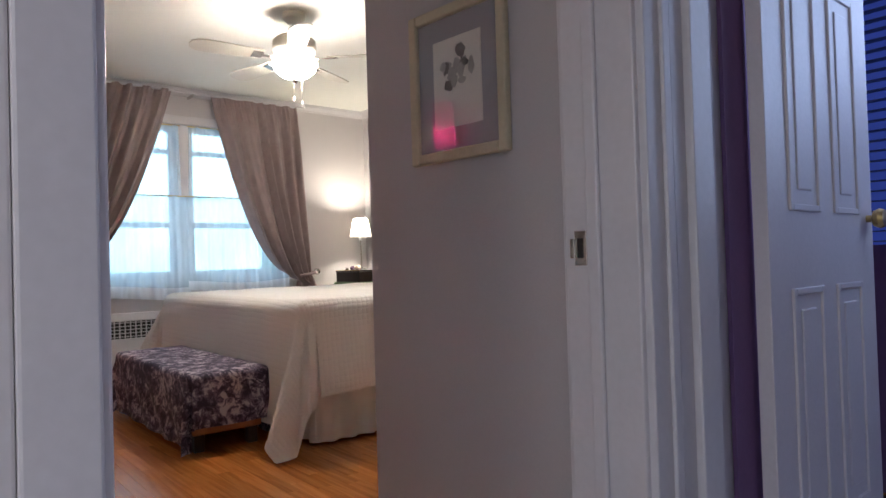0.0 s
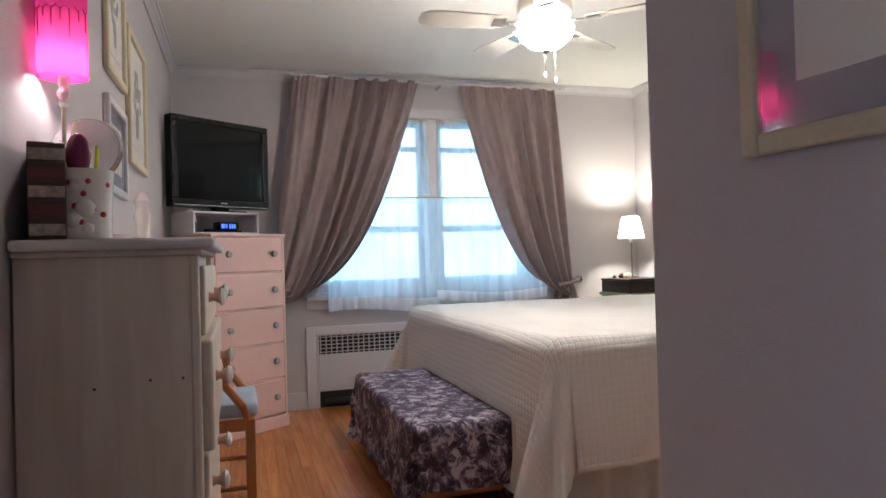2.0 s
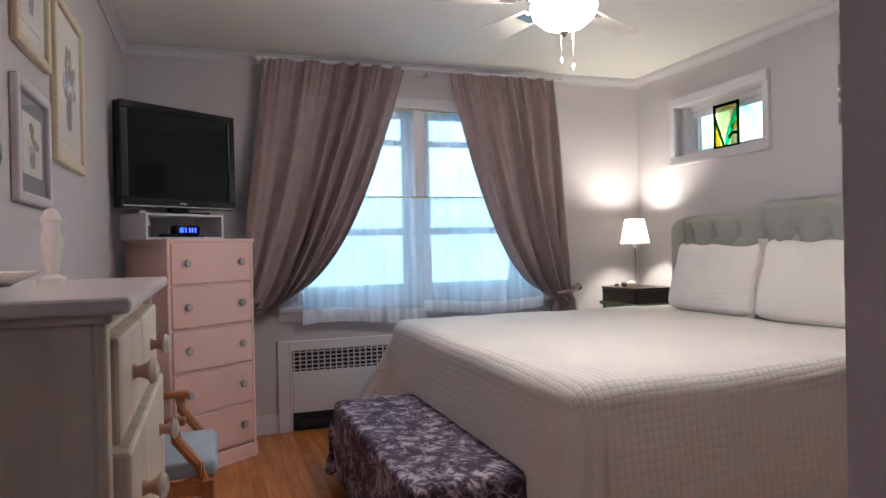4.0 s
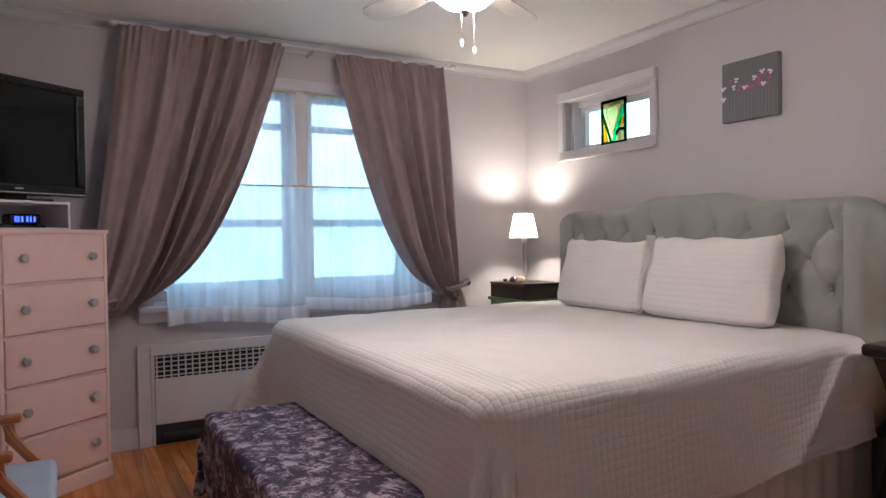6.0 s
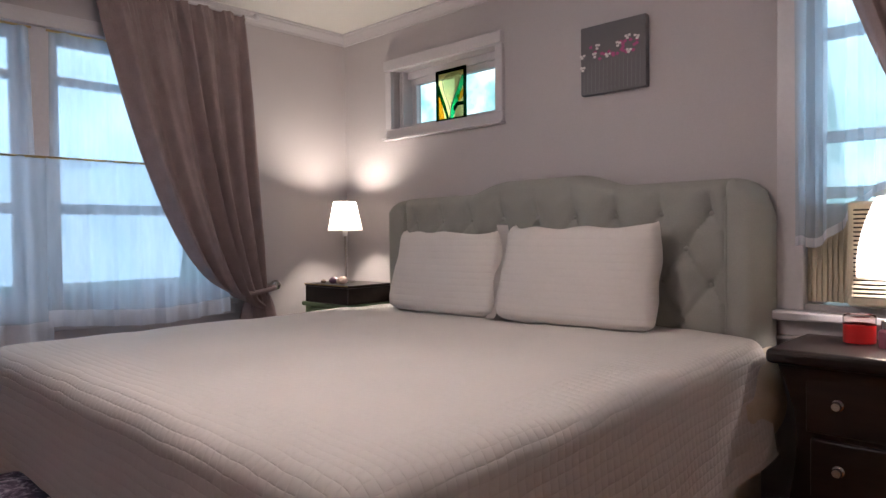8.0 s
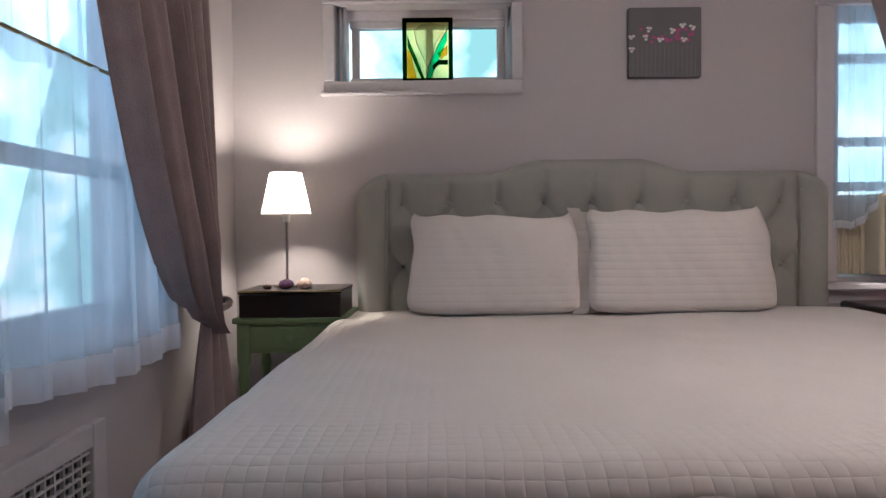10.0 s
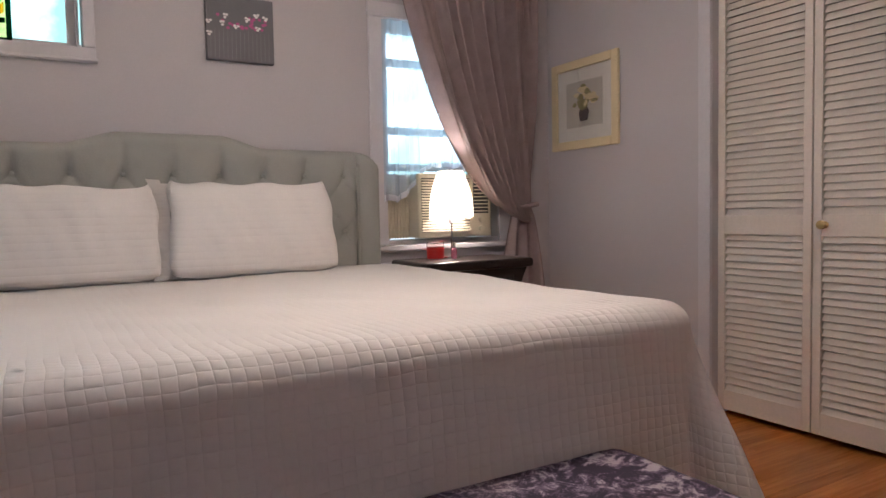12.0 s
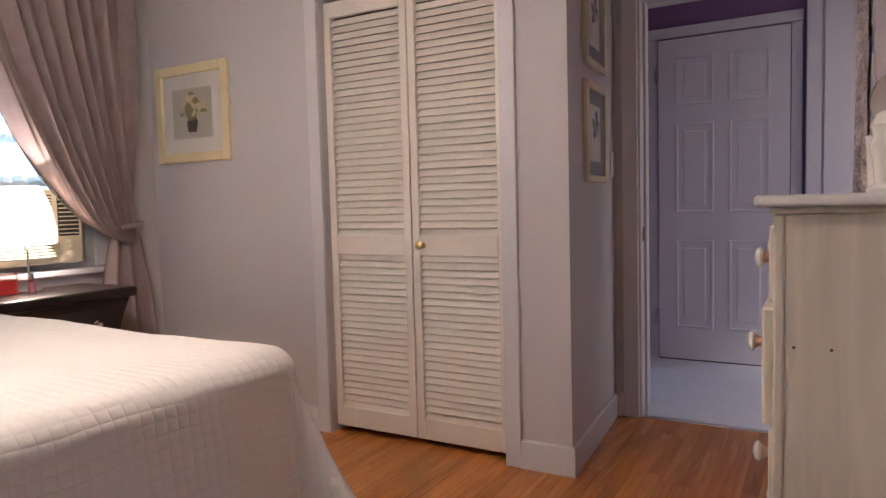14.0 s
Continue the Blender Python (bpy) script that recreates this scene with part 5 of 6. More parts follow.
for x in (-0.048, -0.036, -0.018, 0.006, 0.022, 0.040):
    part("digit", boxbm(x - 0.004, x + 0.004, -0.0015, 0.001, 0.026, 0.050), M_LED, clock)
p = on_chest(0.08, 0.10)
rem = thing("remote_control", p.x, p.y, chh + 0.0105, "dark remote control lying on the riser shelf", "remote", rz=CH + 8)
part("body", boxbm(-0.05, 0.05, -0.02, 0.02, 0, 0.018, 0.006), M_BLACK, rem)
p = on_chest(-0.0, 0.22)
vs_ = thing("vase", p.x + 0.06, p.y + 0.02, chh, "white and dark green pottery vase on the chest", "vase")
part("lower_body", lathe([(0.02, 0), (0.032, 0.01), (0.036, 0.05), (0.036, 0.07)], 20), principled("dark teal glaze", (0.05, 0.09, 0.09), 0.3), vs_, smooth=True)
part("upper_body", lathe([(0.036, 0.07), (0.032, 0.09), (0.022, 0.13), (0.014, 0.145), (0.010, 0.147)], 20), M_PAPER, vs_, smooth=True)
tvw = 0.68
tv = thing("television", 0.672, 0.405, chh + 0.13, "black flat-screen television, switched off, on the riser", "television", rz=126.3)
part("bezel", join(boxbm(0, tvw, -0.02, 0.05, 0.03, 0.08, 0.006), boxbm(0, tvw, -0.02, 0.05, 0.525, 0.56, 0.006), boxbm(0, 0.045, -0.02, 0.05, 0.08, 0.525, 0.006), boxbm(tvw - 0.045, tvw, -0.02, 0.05, 0.08, 0.525, 0.006)), M_BLACK, tv)
part("screen", boxbm(0.04, tvw - 0.04, -0.008, 0.045, 0.075, 0.53), M_SCREEN, tv)
part("silver_strip", boxbm(0.01, tvw - 0.01, -0.0225, -0.0195, 0.038, 0.043), M_CHROME, tv)
part("badge", boxbm(tvw / 2 - 0.02, tvw / 2 + 0.02, -0.0225, -0.0195, 0.055, 0.062), M_CHROME, tv)
part("back", boxbm(0.14, tvw - 0.06, 0.05, 0.10, 0.08, 0.50, 0.02), M_BLACK, tv)
part("stand", join(boxbm(tvw / 2 - 0.05, tvw / 2 + 0.05, 0.0, 0.05, 0.012, 0.04, 0.004), boxbm(tvw / 2 - 0.16, tvw / 2 + 0.16, -0.03, 0.12, 0.0, 0.014, 0.005)), M_BLACK, tv)

# ---- whitewashed dresser ----
DX0, DX1, DY0, DY1, DZ = 2.64, 3.34, YS + 0.004, 0.69, 1.045
dr_ = thing("dresser", 2.99, YS, 0.0, "whitewashed pine dresser with flower-ended knobs", "dresser")
lx = lambda x: x - 2.99
ly = lambda y: y - YS
part("carcass", boxbm(lx(DX0), lx(DX1), ly(DY0), ly(DY1) - 0.012, 0.045, DZ, 0.004), M_WHITEWASH, dr_)
part("top", boxbm(lx(DX0) - 0.028, lx(DX1) + 0.028, ly(DY0), ly(DY1) + 0.036, DZ + 0.012, DZ + 0.034, 0.008, 3), principled("cream white top", (0.72, 0.68, 0.64), 0.3, vary=0.05), dr_)
part("top_moulding", boxbm(lx(DX0) - 0.012, lx(DX1) + 0.012, ly(DY0), ly(DY1) + 0.012, DZ, DZ + 0.012, 0.005), M_WHITEWASH, dr_)
for x in (DX0 + 0.012, DX1 - 0.012):
    part("corner_post", boxbm(lx(x) - 0.016, lx(x) + 0.016, ly(DY1) - 0.014, ly(DY1) + 0.004, 0.0, DZ, 0.005), M_WHITEWASH, dr_)
part("plinth", boxbm(lx(DX0) + 0.03, lx(DX1) - 0.03, ly(DY1) - 0.012, ly(DY1) + 0.006, 0.0, 0.155, 0.004), M_WHITEWASH, dr_)
M_KWOOD = principled("pink wood knob stem", (0.55, 0.33, 0.24), 0.5)
M_KFLOW = principled("white ceramic knob face", (0.75, 0.70, 0.64), 0.25)
zs = [(0.165, 0.395), (0.405, 0.632), (0.640, 0.868), (0.878, 1.022)]
for z0, z1 in zs:
    halves = ((DX0 + 0.032, 2.985), (2.995, DX1 - 0.032)) if z1 > 1.0 else ((DX0 + 0.032, DX1 - 0.032),)
    for a, b in halves:
        out = 0.012 if 0.6 < z0 < 0.7 else 0.0
        zk = (z0 + z1) / 2 + (0.02 if len(halves) == 1 else 0.0)
        d = part("drawer", boxbm(lx(a), lx(b), ly(DY1) - 0.014, ly(DY1) + 0.014 + out, z0, z1, 0.006), M_WHITEWASH, dr_)
        for x in ([(a + b) / 2] if len(halves) == 2 else [DX0 + 0.17, DX1 - 0.17]):
            kn = part("knob", lathe([(0.013, 0.014), (0.009, 0.022), (0.011, 0.030), (0.015, 0.036)], 14, (lx(x), ly(DY1) + out, zk), "y"), M_KWOOD, d, "wooden knob with a white flower face", smooth=True)
            part("flower_face", lathe([(0.015, 0.036), (0.022, 0.041), (0.018, 0.048), (0.006, 0.052)], 10, (lx(x), ly(DY1) + out, zk), "y"), M_KFLOW, kn, smooth=True)
M_PEG = principled("dark wood peg", (0.12, 0.07, 0.04), 0.6)
for x in (DX0 - 0.0004, DX1 + 0.0004):
    for z, y in ((0.80, 0.66), (0.80, 0.60), (0.50, 0.655), (0.50, 0.59), (0.79, 0.50)):
        part("peg", lathe([(0.003, -0.001), (0.003, 0.001)], 8, (lx(x), ly(y), z), "x"), M_PEG, dr_)
TOP = DZ + 0.034
lp = thing("table_lamp", 3.14, 0.414, TOP, "slim table lamp with a glowing magenta drum shade", "lamp")
part("base", lathe([(0.045, 0), (0.045, 0.008), (0.02, 0.016), (0.007, 0.024)], 20), M_CREAM, lp, smooth=True)
part("stem", lathe([(0.0045, 0.02), (0.0045, 0.30)], 12), M_CREAM, lp, smooth=True)
part("collar", lathe([(0.007, 0.296), (0.011, 0.302), (0.007, 0.310), (0.013, 0.322), (0.013, 0.330), (0.008, 0.338), (0.011, 0.348), (0.011, 0.362)], 18), M_PAPER, lp, smooth=True)
M_PSH = lit_cloth("magenta shade cloth", (0.24, 0.016, 0.07), (0.80, 0.05, 0.24), 0.22)
M_DRIP = principled("dark magenta paint", (0.42, 0.02, 0.12), 0.4)
for a, n in ((-1.3, 0.05), (-0.9, 0.085), (-0.55, 0.03), (-0.2, 0.06), (0.15, 0.04), (0.5, 0.09), (0.9, 0.035), (1.3, 0.06)):
    arc = [(0.0508 * math.cos(a + q), 0.0508 * math.sin(a + q), 0.505 - 0.008 * math.cos(q * 9)) for q in np.linspace(-0.19, 0.19, 7)]
    part("painted_drip", join(tube([(0.0508 * math.cos(a), 0.0508 * math.sin(a), 0.50), (0.0508 * math.cos(a), 0.0508 * math.sin(a), 0.50 - 0.7 * n)], 0.0014, 6), tube(arc, 0.0011, 5)), M_DRIP, lp, smooth=True)
sh = part("shade", join(sheet(32, 1, lambda u, v: (0.05 * math.cos(2 * math.pi * u), 0.05 * math.sin(2 * math.pi * u), 0.36 + 0.21 * v))), M_PSH, lp, "magenta drum shade, lit", smooth=True)
part("bulb", lathe([(0.012, 0.405), (0.024, 0.42), (0.028, 0.445), (0.022, 0.47), (0.010, 0.485)], 20), emitter("lit bulb glass", (1.0, 0.86, 0.80), 14.0), lp, smooth=True)
bk = thing("book", 3.272, 0.409, TOP, "thick antique leather book with banded gilt spine, standing", "book", rz=14)
M_LEA = principled("worn brown leather", (0.085, 0.05, 0.035), 0.5, vary=0.3, scale=14)
part("cover", boxbm(-0.075, 0.075, -0.032, 0.032, 0, 0.186, 0.004), M_LEA, bk)
part("page_block", boxbm(-0.079, -0.074, -0.026, 0.026, 0.006, 0.180), M_PAPER, bk)
M_GILT = principled("dull gilt tooling", (0.42, 0.33, 0.24), 0.4, vary=0.5, scale=60)
M_BAND = principled("red leather band", (0.13, 0.03, 0.03), 0.5)
for k in range(5):
    part("spine_band", boxbm(0.0745, 0.0790, -0.030, 0.030, 0.008 + 0.036 * k, 0.030 + 0.036 * k, 0.001), M_GILT if k % 2 == 0 else M_BAND, bk)
for k in range(6):
    part("spine_rib", boxbm(0.0748, 0.0815, -0.031, 0.031, 0.0015 + 0.0357 * k, 0.0060 + 0.0357 * k, 0.001), M_LEA, bk)
mug = thing("ceramic_pot", 3.268, 0.474, TOP, "glossy white ceramic pot with painted red flowers", "pot")
M_GLAZE = principled("white glaze", (0.78, 0.74, 0.68), 0.12, vary=0.03)
part("body", lathe([(0.046, 0), (0.051, 0.004), (0.053, 0.07), (0.057, 0.136), (0.059, 0.140), (0.055, 0.140), (0.051, 0.13), (0.049, 0.02)], 28), M_GLAZE, mug, smooth=True)
for k, (a, z) in enumerate(((-0.3, 0.112), (0.5, 0.06), (0.1, 0.035), (1.1, 0.11), (-0.8, 0.07), (0.35, 0.115), (-0.1, 0.066), (0.9, 0.05), (0.2, 0.09))):
    c = (0.053 * math.cos(a), 0.053 * math.sin(a), z)
    bm = bmesh.new()
    bmesh.ops.create_uvsphere(bm, u_segments=10, v_segments=6, radius=0.006)
    bmesh.ops.translate(bm, verts=bm.verts[:], vec=c)
    part("flower", bm, principled("red flower glaze", (0.50, 0.07, 0.06), 0.2) if k == 0 else bpy.data.materials["red flower glaze"], mug, smooth=True)
for k, (a, z, r) in enumerate(((0.0, 0.108, 0.015), (0.25, 0.062, 0.019), (-0.15, 0.040, 0.017), (0.35, 0.022, 0.012), (0.22, 0.118, 0.008), (-0.22, 0.120, 0.008))):
    bm = bmesh.new()
    bmesh.ops.create_uvsphere(bm, u_segments=14, v_segments=8, radius=r)
    bmesh.ops.translate(bm, verts=bm.verts[:], vec=(0.048 * math.cos(a), 0.048 * math.sin(a), z))
    part("relief", bm, M_GLAZE, mug, smooth=True)
br = thing("hair_brush", 3.26, 0.475, TOP + 0.03, "purple hair brush standing in the ceramic pot", "hair brush")
part("handle", tube([(0, 0, 0), (-0.005, -0.008, 0.10)], 0.007), M_PSH, br, smooth=True)
bm = bmesh.new()
bmesh.ops.create_uvsphere(bm, u_segments=16, v_segments=10, radius=1.0)
for v in bm.verts:
    v.co = (v.co.x * 0.014 - 0.006, v.co.y * 0.024 - 0.012, v.co.z * 0.045 + 0.145)
part("head", bm, principled("plum plastic", (0.16, 0.01, 0.07), 0.2), br, smooth=True)
part("bristles", join(*[tube([(-0.006, -0.034, 0.115 + 0.008 * k), (-0.006, -0.046, 0.118 + 0.008 * k)], 0.0012, 4) for k in range(8)]), M_PAPER, br)
tb = thing("toothbrush", 3.277, 0.495, TOP + 0.03, "yellow-green brush handle standing in the pot", "brush")
part("handle", tube([(0, 0, 0), (0.002, 0.008, 0.16)], 0.004), principled("lime plastic", (0.55, 0.62, 0.04), 0.3), tb)
mi = thing("vanity_mirror", 3.12, 0.452, TOP, "round tilting vanity mirror on a slim stand", "mirror", rz=83.5)
M_MIRROR = principled("mirror silver", (0.9, 0.9, 0.9), 0.02, 1.0, vary=0.0, bump=0)
part("base", lathe([(0.055, 0), (0.055, 0.006), (0.012, 0.014), (0.006, 0.02)], 24), M_CHROME, mi, smooth=True)
part("stem", lathe([(0.005, 0.018), (0.005, 0.13)], 10), M_CHROME, mi)
bm = lathe([(0.074, -0.006), (0.078, 0.0), (0.074, 0.006)], 36, (0, 0, 0), "y")
bmesh.ops.transform(bm, matrix=Matrix.Translation((0, 0, 0.205)) @ Matrix.Rotation(radians(-13), 4, "X"), verts=bm.verts[:])
part("rim", bm, M_CHROME, mi, smooth=True)
bm = lathe([(0.071, -0.0085), (0.071, -0.0065)], 36, (0, 0, 0), "y")
bmesh.ops.transform(bm, matrix=Matrix.Translation((0, 0, 0.205)) @ Matrix.Rotation(radians(-13), 4, "X"), verts=bm.verts[:])
part("glass", bm, M_MIRROR, mi)
dish = thing("trinket_dish", 2.90, 0.45, TOP, "shallow white dish on the dresser", "dish")
part("bowl", lathe([(0.03, 0), (0.035, 0.004), (0.075, 0.022), (0.078, 0.026), (0.070, 0.022), (0.03, 0.008)], 28), M_GLAZE, dish, smooth=True)
fig = thing("figurine", 2.76, 0.52, TOP, "small cream and gold ornament on the dresser", "ornament")
part("statue", lathe([(0.028, 0), (0.028, 0.008), (0.014, 0.016), (0.018, 0.06), (0.024, 0.085), (0.016, 0.105), (0.022, 0.125), (0.012, 0.145), (0.003, 0.15)], 16), M_GLAZE, fig, smooth=True)
rb = thing("dressing_gown", 4.30, 0.482, 1.0, "pale floral cotton gown hanging on the open door", "gown")
M_ROBE = principled("pale floral cotton", (0.55, 0.47, 0.46), 0.8, vary=0.7, scale=22, bump=0.04)


def robe(u, v):
    return (-0.17 * (1 - 0.35 * v ** 3) + 0.34 * u * (1 - 0.35 * v ** 3), 0.006 + 0.034 * math.sin(math.pi * u) ** 0.7 + 0.010 * math.sin(19 * u + 2 * v) * (1 - 0.6 * v), 0.98 * v)


part("cloth", sheet(40, 14, robe), M_ROBE, rb, smooth=True)
part("hook", tube([(0, 0.0, 0.98), (0, 0.03, 0.985), (0, 0.03, 1.01)], 0.004), M_CHROME, rb)

# ---- armchair ----
ch = thing("armchair", 1.87, 0.62, 0.0, "small pine armchair with a pale blue seat cushion", "chair", rz=0)
for x in (-0.21, 0.21):
    part("front_leg", boxbm(x - 0.018, x + 0.018, 0.16, 0.196, 0, 0.43, 0.004), M_CHAIR, ch)
    part("back_leg", tube([(x, -0.19, 0.0), (x, -0.19, 0.45), (x, -0.22, 0.86)], 0.018), M_CHAIR, ch, smooth=True)
    part("arm", boxbm(x - 0.022, x + 0.022, -0.19, 0.12, 0.605, 0.628, 0.008, 3), M_CHAIR, ch)
    part("arm_post", tube([(x, 0.17, 0.42), (x, 0.15, 0.48), (x, 0.09, 0.56), (x, 0.085, 0.605)], 0.017), M_CHAIR, ch, smooth=True)
    part("side_rail", boxbm(x - 0.011, x + 0.011, -0.18, 0.16, 0.385, 0.43, 0.003), M_CHAIR, ch)
    part("stretcher", tube([(x, -0.18, 0.17), (x, 0.17, 0.17)], 0.010), M_CHAIR, ch)
part("front_rail", boxbm(-0.192, 0.192, 0.168, 0.19, 0.385, 0.43, 0.003), M_CHAIR, ch)
part("front_stretcher", tube([(-0.2, 0.178, 0.23), (0.2, 0.178, 0.23)], 0.010), M_CHAIR, ch)
part("back_rail", boxbm(-0.21, 0.21, -0.235, -0.205, 0.76, 0.86, 0.008), M_CHAIR, ch)
part("cushion", boxbm(-0.205, 0.205, -0.18, 0.21, 0.431, 0.485, 0.022, 4), M_BLUESEAT, ch, "pale blue cloth seat cushion", smooth=True)

# ---- green bedside table, box, lamp, stones ----
ns = thing("bedside_table", 0.335, 3.62, 0.0, "sage green painted bedside table with one drawer", "bedside table")
part("top", boxbm(-0.22, 0.22, -0.19, 0.19, 0.705, 0.728, 0.006), M_GREEN, ns)
part("apron", join(boxbm(-0.19, 0.19, -0.165, -0.145, 0.59, 0.704), boxbm(-0.19, 0.19, 0.145, 0.165, 0.59, 0.704), boxbm(-0.19, -0.17, -0.145, 0.145, 0.59, 0.704), boxbm(0.17, 0.19, -0.145, 0.145, 0.59, 0.704)), M_GREEN, ns)
dd = part("drawer", boxbm(-0.155, 0.155, -0.173, -0.164, 0.605, 0.695, 0.004), M_GREEN, ns)
part("knob", lathe([(0.006, -0.173), (0.006, -0.182), (0.014, -0.188), (0.010, -0.198)], 12, (0, 0, 0.65), "y"), M_GREEN, dd, smooth=True)
for x in (-0.185, 0.185):
    for y in (-0.155, 0.155):
        part("leg", lathe([(0.013, 0), (0.016, 0.05), (0.014, 0.20), (0.022, 0.40), (0.016, 0.45), (0.024, 0.49), (0.018, 0.53), (0.026, 0.56), (0.026, 0.704)], 14, (x, y, 0)), M_GREEN, ns, smooth=True)
bx = thing("storage_box", 0.335, 3.60, 0.728, "dark brown leather box on the bedside table", "box")
part("body", boxbm(-0.195, 0.195, -0.16, 0.15, 0.0, 0.088, 0.004), M_ESPRESSO, bx)
part("lid", boxbm(-0.198, 0.198, -0.163, 0.153, 0.089, 0.104, 0.004), M_ESPRESSO, bx)
part("lid_edge", boxbm(-0.198, 0.198, -0.1645, -0.1632, 0.098, 0.104), M_BRASS, bx)
BT = 0.728 + 0.104


def bedside_lamp(x, y, z, h0, h1, r0, r1, label):
    th = thing("table_lamp", x, y, z, label, "lamp", "bedside lamps")
    part("base", lathe([(0.055, 0), (0.055, 0.008), (0.012, 0.014), (0.006, 0.02)], 24), M_CHROME, th, smooth=True)
    part("stem", lathe([(0.0055, 0.015), (0.0055, h0 + 0.02)], 12), M_CHROME, th, smooth=True)
    part("socket", lathe([(0.014, h0 - 0.02), (0.014, h0 + 0.03)], 12), M_TRIM, th, smooth=True)
    return th


M_LAMPCLOTH = lit_cloth("white lampshade cloth", (0.48, 0.44, 0.38), (1.0, 0.93, 0.82), 0.15)
la = bedside_lamp(0.285, 3.62, BT, 0.285, 0.48, 0.115, 0.073, "slim metal bedside lamp with a lit white shade")
part("shade", sheet(36, 4, lambda u, v: ((0.100 - 0.036 * v) * math.cos(2 * math.pi * u), (0.100 - 0.036 * v) * math.sin(2 * math.pi * u), 0.297 + 0.165 * v)), M_LAMPCLOTH, la, "tapered white shade, lit", smooth=True)


def stone(x, y, r, seed, mat, label):
    th = thing("stone", x, y, BT, label, "stone", "stones on the box")
    bm = bmesh.new()
    bmesh.ops.create_icosphere(bm, subdivisions=2, radius=r)
    for v in bm.verts:
        v.co *= 1 + 0.25 * noise.noise(v.co * 30 + Vector((seed, 0, 0)))
        v.co.z = max(v.co.z * 0.75 + r * 0.62, 0)
    part("rock", bm, mat, th)


stone(0.305, 3.52, 0.030, 1, principled("amethyst", (0.10, 0.045, 0.10), 0.3, vary=0.3, scale=40), "dark purple crystal stone on the box")
stone(0.375, 3.52, 0.032, 2, principled("rose quartz", (0.65, 0.48, 0.42), 0.4, vary=0.15, scale=40), "pale pink crystal stone on the box")
stone(0.235, 3.50, 0.016, 3, M_LEA, "small brown stone on the box")

# ---- espresso nightstand, lamp, candle ----
n2 = thing("nightstand", 2.968, 3.645, 0.0, "dark espresso three-drawer nightstand beside the bed", "nightstand")
NW_, ND_ = 0.275, 0.19


def bombe(z):
    s = z / 0.69
    return 1.06 - 0.17 * math.sin(math.pi * min(max(s, 0), 1) ** 1.6)


bm = bmesh.new()
rows = []
for k in range(15):
    z = 0.04 + 0.645 * k / 14
    f = bombe(z)
    rows.append([bm.verts.new((sx * NW_ * f, sy * ND_ * (f if sy < 0 else 1), z)) for sx, sy in ((-1, -1), (1, -1), (1, 1), (-1, 1))])
for a, b in zip(rows, rows[1:]):
    for k in range(4):
        bm.faces.new((a[k], a[(k + 1) % 4], b[(k + 1) % 4], b[k]))
bm.faces.new(rows[0][::-1])
bm.faces.new(rows[-1])
part("body", bm, M_ESPRESSO, n2)
part("top", boxbm(-0.322, 0.322, -ND_ - 0.035, ND_ + 0.005, 0.688, 0.735, 0.016, 3), M_ESPRESSO, n2)
for k in range(3):
    z0 = 0.085 + 0.20 * k
    f = bombe(z0 + 0.09)
    d = part("drawer", boxbm(-NW_ * f + 0.045, NW_ * f - 0.045, -ND_ * f - 0.014, -ND_ * f + 0.03, z0, z0 + 0.18, 0.006), M_ESPRESSO, n2)
    for x in (-0.125, 0.125):
        kn = part("knob", lathe([(0.017, -ND_ * f - 0.013), (0.017, -ND_ * f - 0.017), (0.007, -ND_ * f - 0.020), (0.007, -ND_ * f - 0.028), (0.015, -ND_ * f - 0.034), (0.012, -ND_ * f - 0.042)], 16, (x, 0, z0 + 0.095), "y"), M_CHROME, d, "small round metal knob", smooth=True)
for x in (-0.24, 0.24):
    for y in (-0.10, 0.10):
        part("foot", boxbm(x - 0.025, x + 0.025, y - 0.025, y + 0.025, 0, 0.039, 0.004), M_ESPRESSO, n2)
lb = bedside_lamp(2.955, 3.715, 0.735, 0.21, 0.48, 0.115, 0.07, "bedside lamp with a lit white bell shade")
part("shade", sheet(48, 8, lambda u, v: ((0.118 - 0.055 * v ** 2.2 + 0.004 * math.sin(2 * math.pi * u * 16)) * math.cos(2 * math.pi * u), (0.118 - 0.055 * v ** 2.2 + 0.004 * math.sin(2 * math.pi * u * 16)) * math.sin(2 * math.pi * u), 0.222 + 0.25 * v - 0.010 * abs(math.sin(2 * math.pi * u * 4)) * (1 - v))), M_LAMPCLOTH, lb, "pleated white bell shade, lit", smooth=True)
M_JAR = M_GLASS.copy()
M_JAR.name = "jar glass"
M_JAR.node_tree.nodes["Principled BSDF"].inputs["IOR"].default_value = 1.25
M_JAR.node_tree.nodes["Principled BSDF"].inputs["Base Color"].default_value = rgb(1.0, 0.90, 0.88)
cd_ = thing("candle", 2.845, 3.70, 0.735, "red candle in a glass jar on the nightstand", "candle")
part("wax", lathe([(0.046, 0.003), (0.047, 0.062), (0.044, 0.064)], 24), principled("red wax", (0.55, 0.02, 0.02), 0.3, vary=0.05), cd_, smooth=True)
part("rim", lathe([(0.0475, 0.062), (0.0475, 0.088), (0.044, 0.092), (0.044, 0.064)], 24), M_JAR, cd_, smooth=True)
pf = thing("perfume_bottle", 2.925, 3.64, 0.735, "small glass perfume bottle with a pink tint", "bottle")
part("bottle", lathe([(0.014, 0), (0.016, 0.006), (0.016, 0.05), (0.007, 0.06)], 16), principled("pink bottle glass", (0.45, 0.16, 0.22), 0.1), pf, smooth=True)
part("cap", lathe([(0.009, 0.06), (0.009, 0.085), (0.004, 0.088)], 12), M_CHROME, pf, smooth=True)

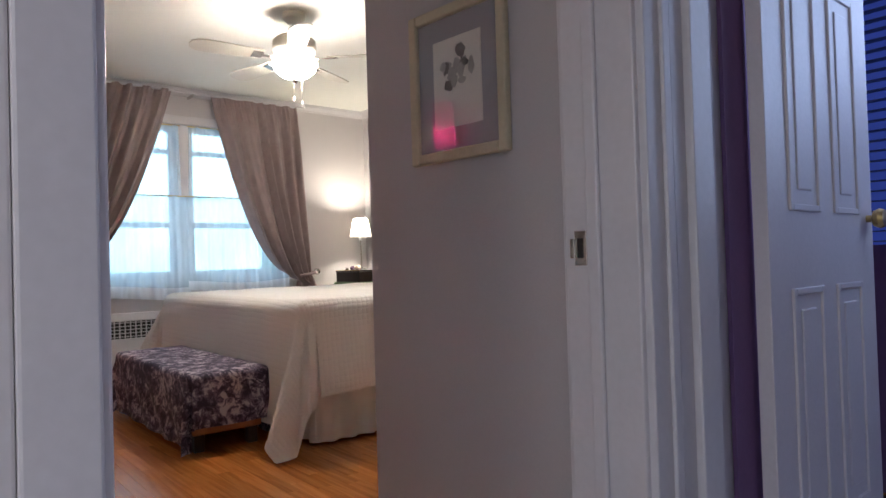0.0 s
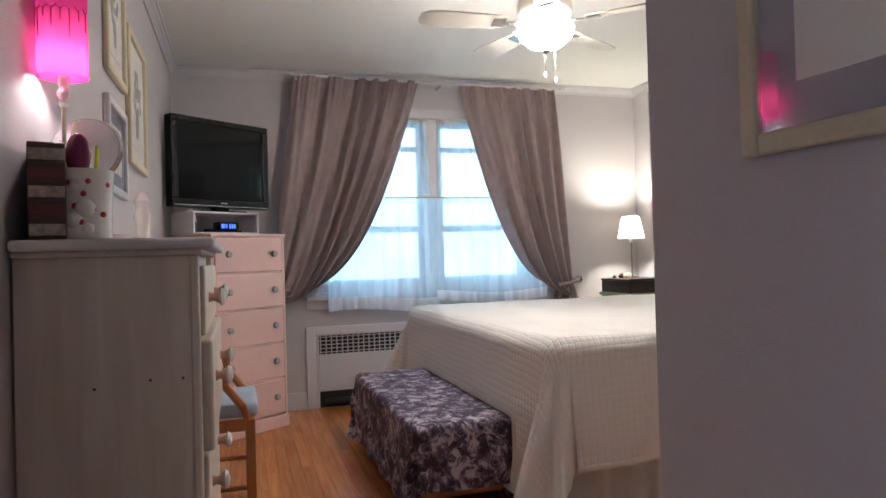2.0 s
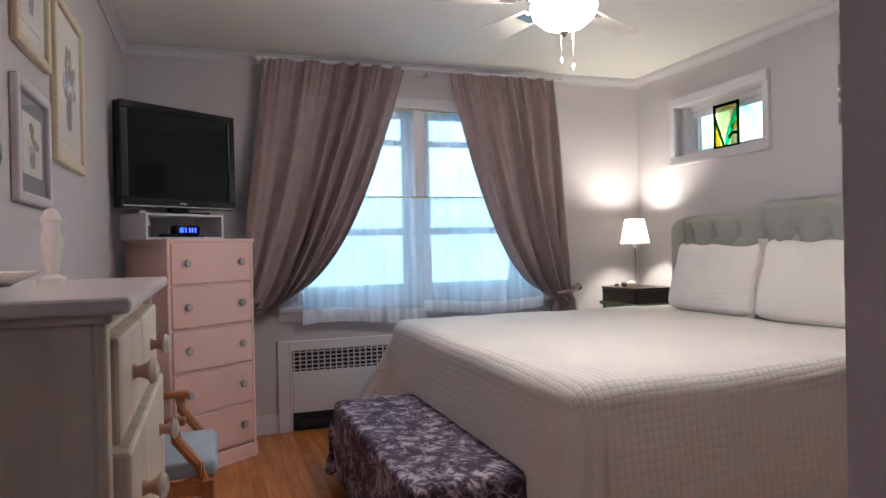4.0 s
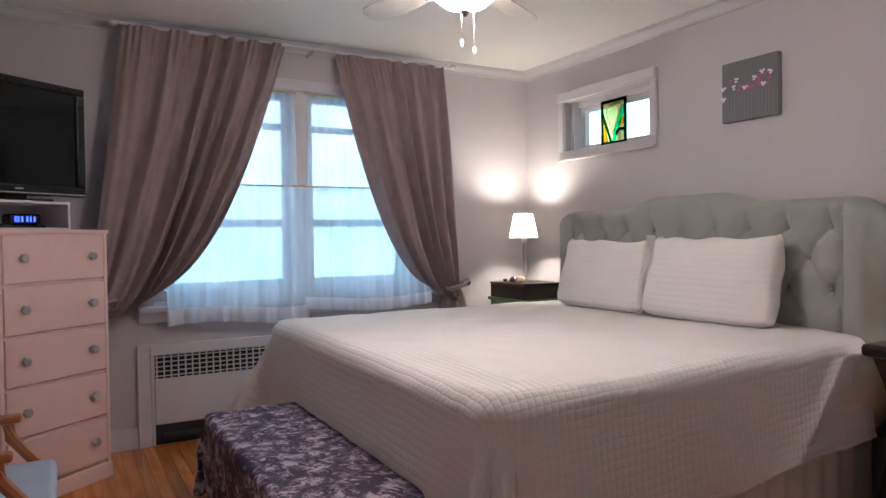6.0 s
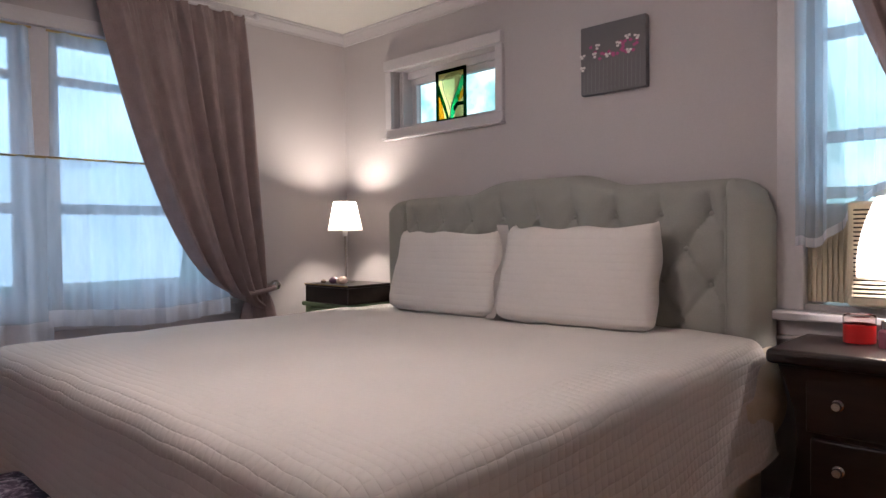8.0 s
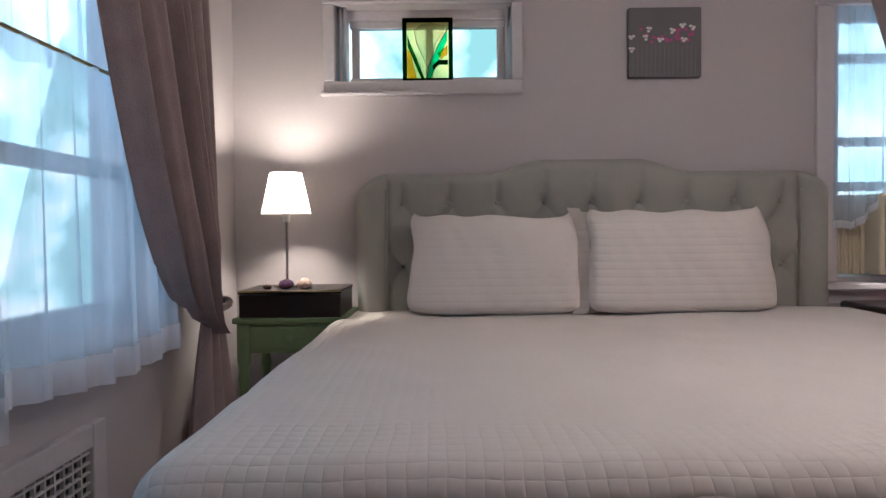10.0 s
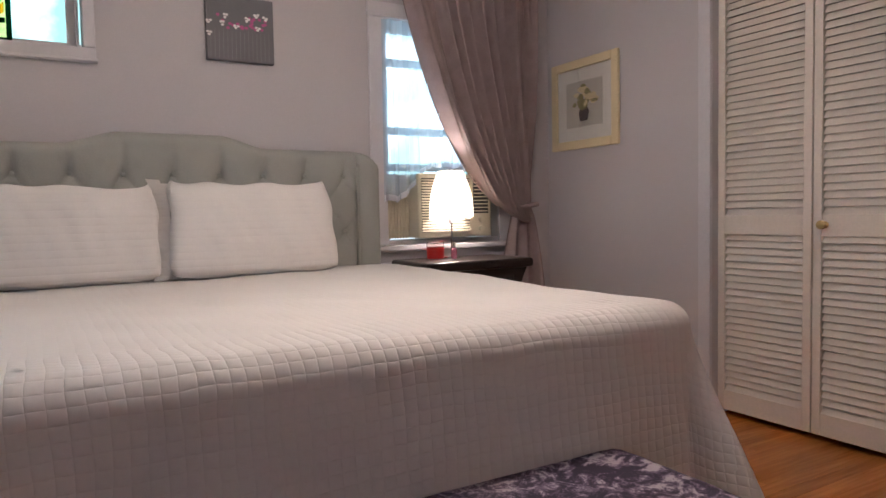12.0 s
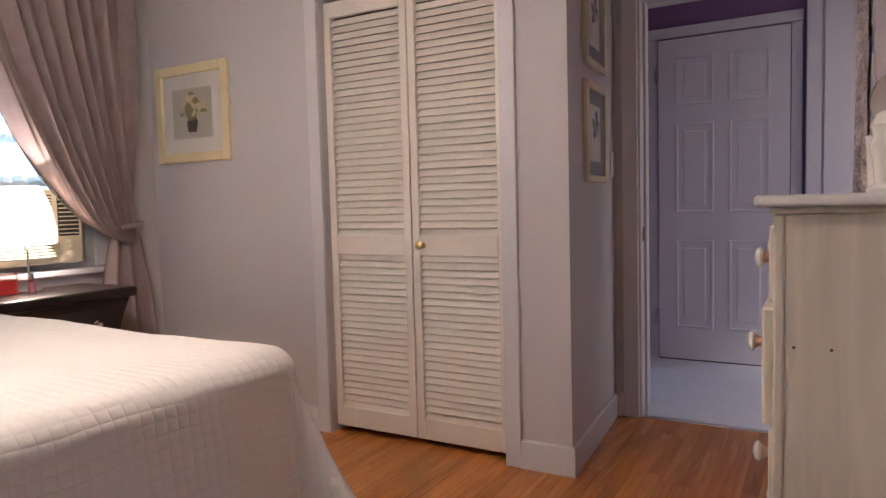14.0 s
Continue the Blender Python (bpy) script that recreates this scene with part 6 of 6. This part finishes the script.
# ---- air conditioner in the north window ----
ac = thing("air_conditioner", 3.025, YN - 0.02, 0.845, "cream window air conditioner with slatted grille", "air conditioner")
part("housing", boxbm(-0.235, 0.235, -0.06, 0.35, 0.0, 0.352, 0.012, 3), M_CREAM, ac)
part("side_filler", boxbm(-0.40, -0.237, 0.05, 0.065, 0.0, 0.35), M_CREAM, ac, "ribbed cream side filler")
part("side_filler", boxbm(0.237, 0.31, 0.05, 0.065, 0.0, 0.35), M_CREAM, ac)
for k in range(9):
    part("filler_rib", boxbm(-0.395 + 0.017 * k, -0.388 + 0.017 * k, 0.040, 0.05, 0.0, 0.35), M_CREAM, ac)
# near-black sheet on the housing stands for shade between the slats
part("grille_recess", boxbm(-0.215, 0.09, -0.062, -0.058, 0.03, 0.325), M_DARK, ac)
for k in range(20):
    part("grille_slat", boxbm(-0.218, 0.092, -0.070, -0.058, 0.033 + 0.0146 * k, 0.042 + 0.0146 * k, 0.001, 1), M_CREAM, ac)
# flat sheet too, its near black painted for shade inside the outlet
part("vent", boxbm(0.115, 0.215, -0.064, -0.058, 0.13, 0.32), M_DARK, ac, "louvred air outlet, near black for the shade inside")
for k in range(9):
    part("vent_slat", boxbm(0.117, 0.213, -0.070, -0.062, 0.14 + 0.02 * k, 0.145 + 0.02 * k), M_CREAM, ac)
for z in (0.045, 0.095):
    part("control_knob", lathe([(0.016, -0.06), (0.015, -0.078), (0.012, -0.080)], 16, (0.165, 0, z), "y"), M_CREAM, ac, smooth=True)

# ---- north window cloths ----
north_face = lambda a, d, z: (a, YN - 0.10 - d, z)
drape(3.59, 2.68, 3.53, 3.40, 2.27, 1.0, 0.35, 9, 9, north_face, (3.5, YN - 0.10, 0.35), "taupe curtain drawn aside and tied beside the sash window", 0.48)
rod2 = thing("curtain_rod", 3.1, YN - 0.10, 2.28, "white metal curtain rod above the sash window", "curtain rod")
part("pole", tube([(-0.5, 0, 0), (0.58, 0, 0)], 0.009, 10), M_TRIM, rod2, smooth=True)
for x in (-0.45, 0.5):
    part("bracket", boxbm(x - 0.006, x + 0.006, 0.0, 0.10, -0.025, -0.01), M_CHROME, rod2)
sv = thing("sheer_curtain", 2.66, YN - 0.045, 1.0, "white voile curtain pulled to one side of the sash window", "sheer curtain", "sheer curtains")


def side_sheer(u, v):
    rise = min(max((u - 0.12) / 0.38, 0), 1)
    low = 0.045 + 0.185 * rise * rise * (3 - 2 * rise) + 0.006 * math.sin(40 * u)
    return (-0.045 + u * 0.56, (0.008 + 0.012 * (1 - v)) * pleat(u, 8, 0.6), low + (1.0 - low) * v)


part("panel", sheet(50, 40, side_sheer), M_SHEER, sv, smooth=True)
part("hem", sheet(60, 2, lambda u, v: tuple(Vector(side_sheer(u, 0.035 * v)) + Vector((0, -0.004, 0)))), M_HEM, sv, "rolled opaque hem", smooth=True)

# ---- floor strips, last ----
rng = random.Random(77)
PWID = 0.0572
strip_cache = {}
y = YS + 0.001
count = 0
while y < YN - 0.01:
    x = -rng.uniform(0.0, 0.9)
    w = min(PWID, YN - y)
    while x < 4.59:
        L = rng.choice((0.45, 0.6, 0.8, 1.0, 1.25, 1.5))
        x0, x1 = max(x, 0.001), min(x + L, 4.594)
        if y > 1.48 and x0 > XE + 0.13:
            break
        if x1 - x0 > 0.03 and not (0.75 < (x0 + x1) / 2 < 2.35 and y > 2.2):
            key = (round(x1 - x0, 3), round(w, 4))
            if key not in strip_cache:
                bm = boxbm(0, key[0] - 0.0008, 0, key[1] - 0.0008, -0.011, 0.0, 0.0006, 1)
                o = part("plank", bm, M_FLOOR, floor)
                strip_cache[key] = o.data
            else:
                o = new("plank", strip_cache[key])
                o.parent = floor
            o.location = (x0, y, 0)
            count += 1
        x += L
    y += PWID
